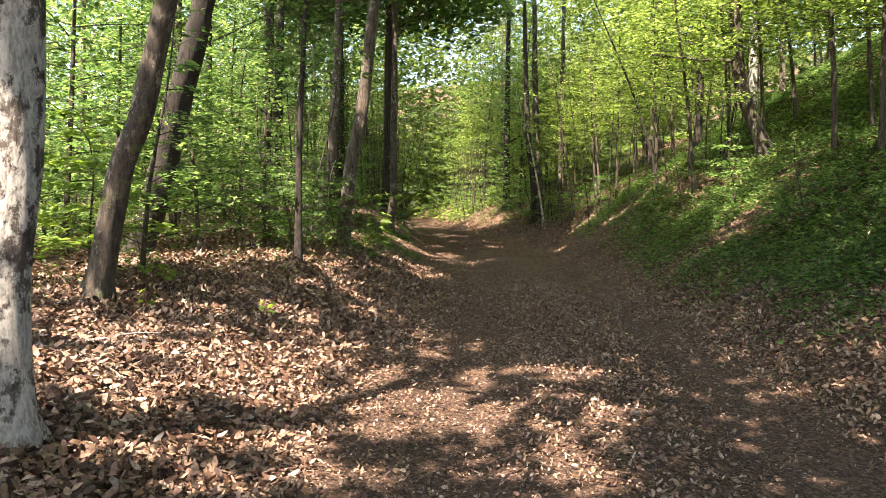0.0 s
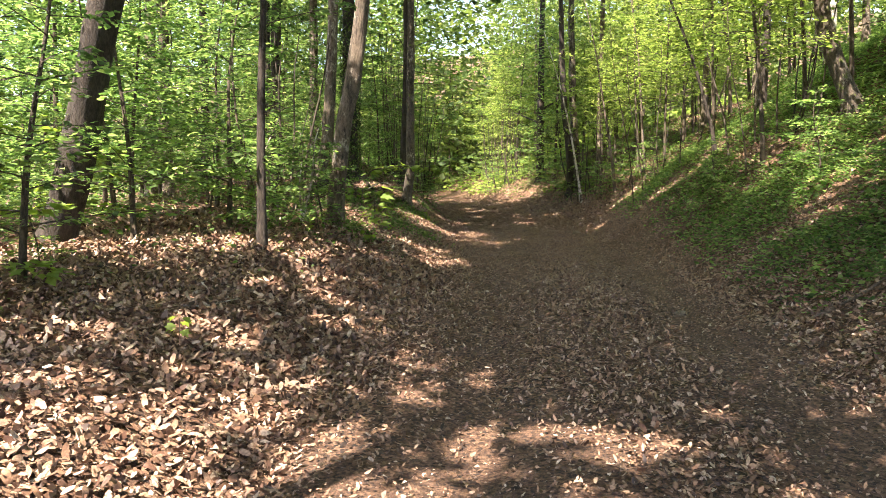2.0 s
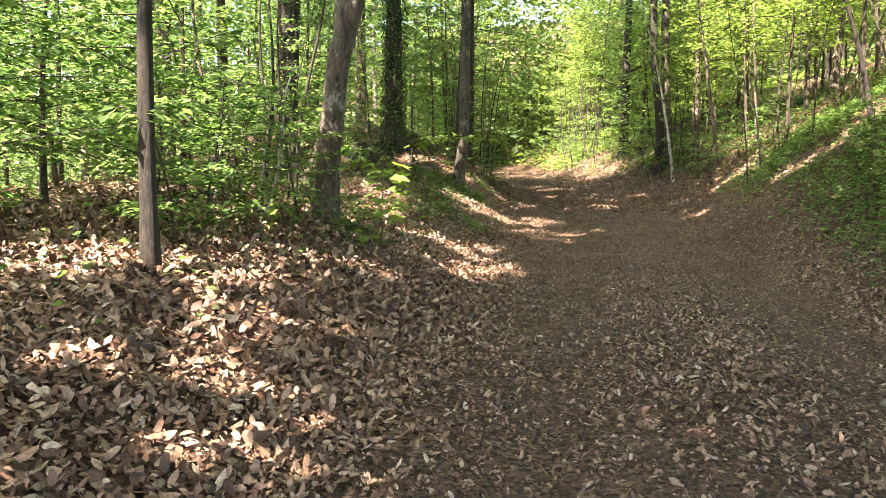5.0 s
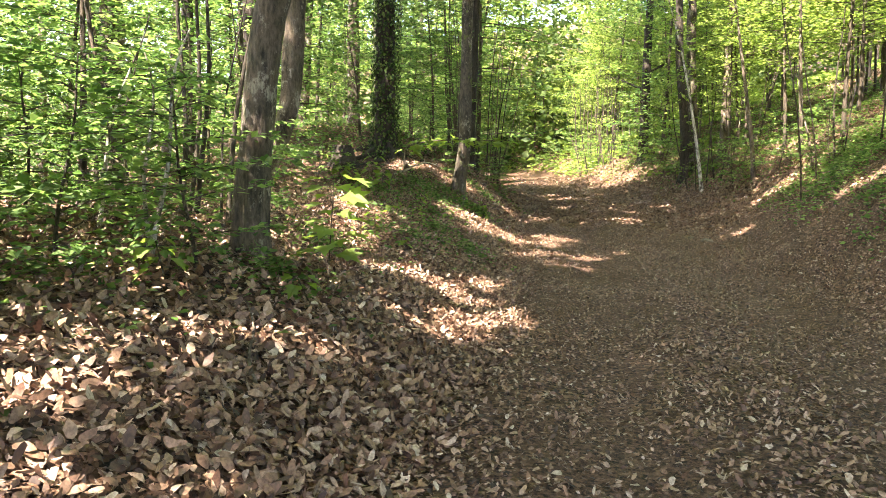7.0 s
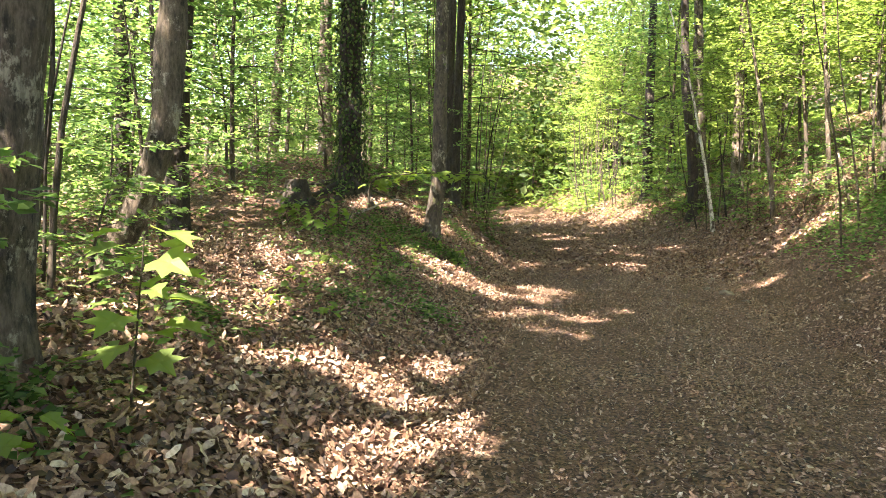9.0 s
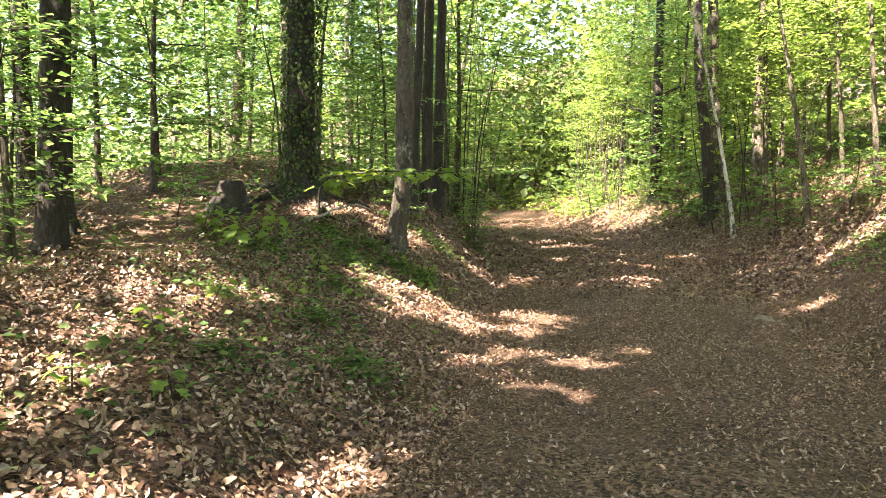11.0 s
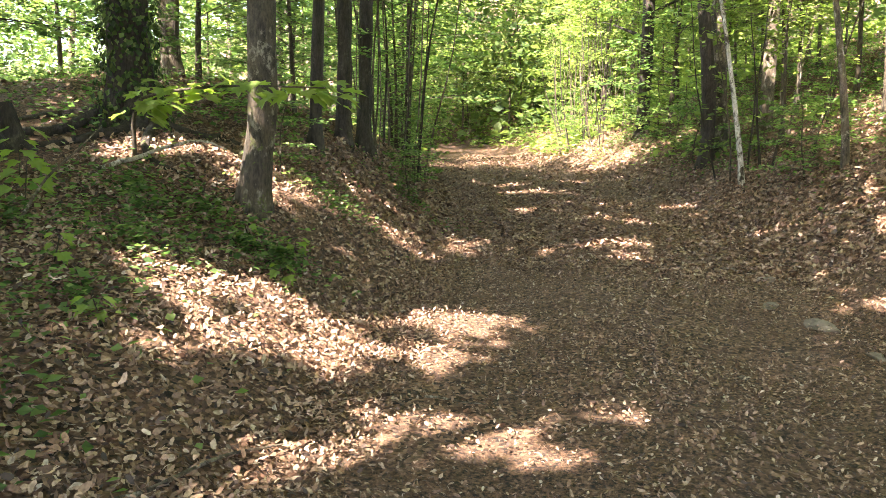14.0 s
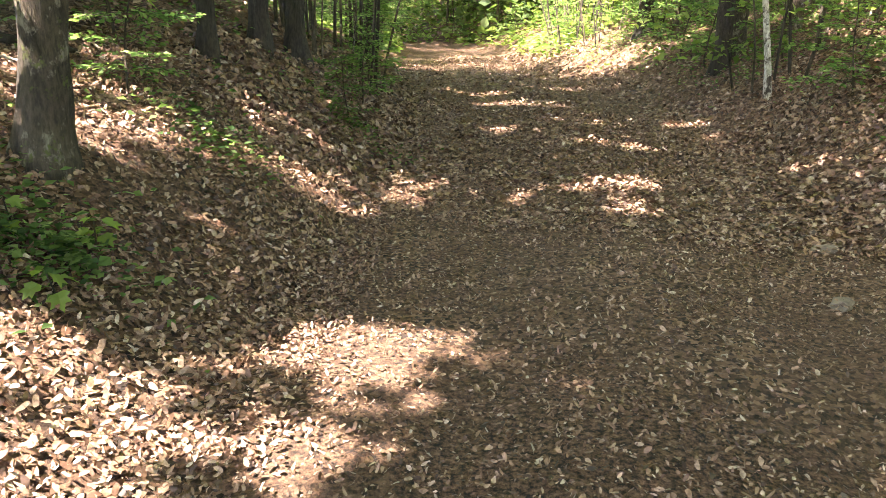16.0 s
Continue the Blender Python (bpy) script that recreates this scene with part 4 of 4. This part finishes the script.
def maple_seedling(x, y, tall, n, size, seed, label, name="maple_seedling", spread=0.45):
    rng = np.random.default_rng(seed)
    root = tagged(new(name), label, "seedling")
    root.location = (x, y, ground_at(x, y) - 0.02)
    g = Geo()
    k = np.linspace(0, 1, 6)[:, None]
    top = np.array([rng.uniform(-0.1, 0.1), rng.uniform(-0.1, 0.1), tall])
    tube(g, top * k, np.linspace(0.006, 0.003, 6), 6)
    part("stem", g, bark_twig, root, "", True)
    for i in range(n):
        f = 1 - (i // 2) / max(1, (n + 1) // 2) * 0.75
        a = i * math.pi + (i // 2) * 1.4 + rng.uniform(-0.4, 0.4)
        o = top * f
        way = np.array([math.cos(a), math.sin(a), 0.25])
        ln = size * rng.uniform(0.7, 1.2)
        at = o + way * ln * 0.55
        part("leaf", maple_leaf(at, way + np.array([0, 0, -0.25 - spread]), (rng.normal(0, 0.2), rng.normal(0, 0.2), 1), ln), leaf_maple, root)
    return root


maple_seedling(-2.12, 13.85, 0.78, 20, 0.19, 1, "maple seedling with broad bright green leaves", spread=0.1)
maple_seedling(-2.5, 12.6, 0.3, 7, 0.12, 2, "small maple seedling among dead leaves")
maple_seedling(-1.95, 13.3, 0.22, 5, 0.11, 3, "small maple seedling among dead leaves")
for i, (x, y) in enumerate([(-4.7, 20.4), (-4.95, 20.7), (-4.5, 20.9), (-5.2, 20.5), (-4.85, 21.2)]):
    maple_seedling(x, y, 0.25 + 0.04 * i, 8, 0.15, 10 + i, "broad-leaved maple seedling on the mound")
for i, (x, y) in enumerate([(-2.8, 21.5), (-3.0, 21.95), (-3.2, 21.7), (-2.75, 16.2), (-2.5, 16.6), (-3.1, 17.2), (-3.3, 19.4), (-3.6, 20.2), (-3.0, 19.9), (-2.0, 8.2), (-2.9, 7.4), (-3.3, 18.0)]):
    maple_seedling(x, y, 0.16 + 0.02 * (i % 4), 6, 0.09, 30 + i, "small green seedling in the leaf litter")

# low maple bough in front of the straight beech
rng = np.random.default_rng(5)
bough = tagged(new("maple_sapling"), "young maple with a long leafy bough reaching over the bank", "sapling")
bx, by = -4.55, 22.1
bz = ground_at(bx, by)
bough.location = (bx, by, bz - 0.03)
g = Geo()
stem = curve_through([(0, 0, 0), (0.05, -0.05, 0.4), (0.3, -0.2, 0.55), (1.1, -0.35, 0.62), (2.0, -0.5, 0.6)], 16)
tube(g, stem, np.linspace(0.022, 0.005, 16), 8)
part("stem", g, bark_twig, bough, "", True)
for i in range(84):
    o = stem[int(rng.uniform(5, 15.9))]
    a = rng.uniform(0, 2 * math.pi)
    way = np.array([math.cos(a), math.sin(a), rng.uniform(-0.5, 0.1)])
    part("leaf", maple_leaf(o + way * 0.12 + np.array([0, 0, rng.uniform(-0.08, 0.08)]), way, (rng.normal(0, 0.25), rng.normal(0, 0.25), 1), rng.uniform(0.11, 0.19)), leaf_maple, bough)


# ---- ivy on the oak, its roots and a stump ----
rng = np.random.default_rng(8)
ox, oy = -5.3, 23.0
oz = ground_at(ox, oy)
n = 4000
a, z = rng.uniform(0, 2 * math.pi, n), rng.random(n) ** 1.2 * 4.5
r = 0.215 + 0.18 * np.exp(-z / 0.18) + rng.uniform(0, 0.09, n)
out_way = np.stack([np.cos(a), np.sin(a), np.zeros(n)], 1)
g = Geo()
leaves(g, np.stack([ox + np.cos(a) * r, oy + np.sin(a) * r, oz + z], 1), np.stack([rng.normal(0, 0.5, n), rng.normal(0, 0.5, n), -np.ones(n)], 1), out_way + rng.normal(0, 0.4, (n, 3)), rng.uniform(0.035, 0.075, n), 0.85)
tagged(new("ivy", g.mesh("ivy", leaf_deep)), "dark green ivy climbing the oak trunk", "ivy", kind="stuff")
for i, (az, ln) in enumerate([(-2.2, 1.3), (-1.3, 1.1), (-0.5, 1.4), (-2.9, 1.0), (0.4, 0.9)]):
    s = np.linspace(0, 1, 9)
    x, y = ox + np.cos(az + 0.3 * np.sin(s * 4 + i)) * (0.15 + ln * s), oy + np.sin(az + 0.3 * np.sin(s * 4 + i)) * (0.15 + ln * s)
    g = Geo()
    tube(g, np.stack([x, y, height(x, y) + 0.12 * (1 - s) ** 2 + 0.01], 1), np.linspace(0.07, 0.02, 9), 8, 0, 0.2, i)
    tagged(new("tree_root", g.mesh("tree_root", bark_dark, True)), "dark root running over the mound", "root", "roots of the oak")


def stump(x, y, r, tall, seed):
    root = tagged(new("tree_stump"), "old dark rotten stump on the mound", "stump")
    root.location = (x, y, ground_at(x, y))
    g = Geo()
    zz = np.array([-0.2, 0, 0.1, 0.2, tall * 0.8, tall])
    tube(g, np.stack([0 * zz, 0 * zz, zz], 1), np.array([r * 1.2, r * 1.1, r, r * 0.95, r * 0.9, r * 0.8]), 18, 0.6, 0.35, seed)
    part("trunk", g, bark_dark, root, "", True)
    g = Geo()
    th = np.linspace(0, 2 * math.pi, 18, endpoint=False)
    rim = np.stack([np.cos(th) * r * 0.84, np.sin(th) * r * 0.84, tall - 0.03 + 0.05 * np.sin(th * 3)], 1)
    g.add(np.concatenate([[[0, 0, tall - 0.06]], rim]), [(0, i + 1, (i + 1) % 18 + 1) for i in range(18)])
    part("cut_top", g, bark_moss, root)


stump(-5.65, 21.7, 0.19, 0.36, 4)

# ---- fallen branches ----
def stick(x, y, ln, az, r, seed, bark, label, rise=0.0):
    rng = np.random.default_rng(seed)
    s = np.linspace(-0.5, 0.5, 12)
    bend = 0.06 * ln * np.sin(s * 5 + seed)
    px, py = x + math.cos(az) * s * ln - math.sin(az) * bend, y + math.sin(az) * s * ln + math.cos(az) * bend
    g = Geo()
    tube(g, np.stack([px, py, height(px, py) + r + 0.015 + rise * (s + 0.5)], 1), np.linspace(r, r * 0.35, 12), 7, 0, 0.2, seed)
    return tagged(new("fallen_branch", g.mesh("fallen_branch", bark, True)), label, "branch", "fallen branches")


for i, (x, y, ln, az, r, bark, label, rise) in enumerate([
        (-4.35, 22.2, 1.1, 1.0, 0.022, bark_pale, "bare pale fallen branch on the mound", 0.12), (-4.3, 21.0, 0.9, 1.7, 0.012, bark_grey, "thin dry branch propped on the mound", 0.45),
        (-1.9, 12.5, 0.8, 2.3, 0.012, bark_grey, "thin dry branch among dead leaves", 0.05), (-2.6, 6.2, 1.0, 0.4, 0.012, bark_pale, "thin dry branch among dead leaves", 0.06),
        (-2.0, 5.4, 0.7, 2.6, 0.01, bark_grey, "thin dry branch among dead leaves", 0.05), (-2.9, 17.6, 1.2, 0.5, 0.015, bark_grey, "thin dry branch on the bank", 0.04),
        (-2.0, 19.3, 0.8, 1.2, 0.012, bark_grey, "thin dry branch beside the trail", 0.03), (2.6, 25.6, 1.2, 0.7, 0.018, bark_grey, "thin fallen branch on the slope", 0.04),
        (3.2, 22.5, 1.4, 0.9, 0.02, bark_grey, "fallen branch on the slope", 0.05), (-1.3, 20.6, 0.35, 0.2, 0.008, bark_grey, "short twig on the trail", 0.02),
        (3.6, 11.0, 1.2, 0.3, 0.018, bark_grey, "fallen branch among herbs on the slope", 0.06), (-2.1, 8.9, 0.5, 0.9, 0.01, bark_pale, "short pale twig among dead leaves", 0.04)]):
    stick(x, y, ln, az, r, i + 1, bark, label, rise)


# ---- thickets of bare thin stems further along ----
def thicket(x, y, n, seed, tall=4.5, spread=0.9, label="thicket of thin bare shoots beside the trail"):
    rng = np.random.default_rng(seed)
    root = tagged(new("thicket"), label, "thicket")
    root.location = (x, y, ground_at(x, y))
    for i in range(n):
        a, r = rng.uniform(0, 2 * math.pi), spread * math.sqrt(rng.random())
        bx, by = math.cos(a) * r, math.sin(a) * r
        z0 = ground_at(x + bx, y + by) - root.location.z - 0.05
        t = tall * rng.uniform(0.6, 1.1)
        k = np.linspace(0, 1, 7)
        g = Geo()
        tube(g, np.stack([bx * (1 + 0.9 * k) + 0.06 * np.sin(k * 6 + i), by * (1 + 0.6 * k), z0 + t * k], 1), rng.uniform(0.012, 0.03) * (1 - 0.7 * k), 6)
        part("stem", g, (bark_twig, bark_grey, bark_dark)[i % 3], root, "", True)
    return root


thicket(-2.6, 43.5, 16, 1)
thicket(-1.6, 41.5, 12, 2)
thicket(-3.3, 46.5, 14, 3)
thicket(-5.3, 30.5, 14, 4, 5.5, 0.8, "thicket of slim dark shoots on the bank")
thicket(-5.0, 28.8, 10, 5, 5.5, 0.7, "thicket of slim dark shoots on the bank")
thicket(1.7, 31.5, 9, 6, 4.5, 1.0, "slim bare shoots on the slope")
thicket(3.2, 23.2, 8, 7, 4.5, 1.2, "slim bare shoots on the slope")
thicket(4.6, 18.4, 9, 8, 4.0, 1.2, "slim bare shoots on the slope")
thicket(-4.2, 14.9, 7, 9, 3.0, 0.6, "slim pale shoots behind the bank")
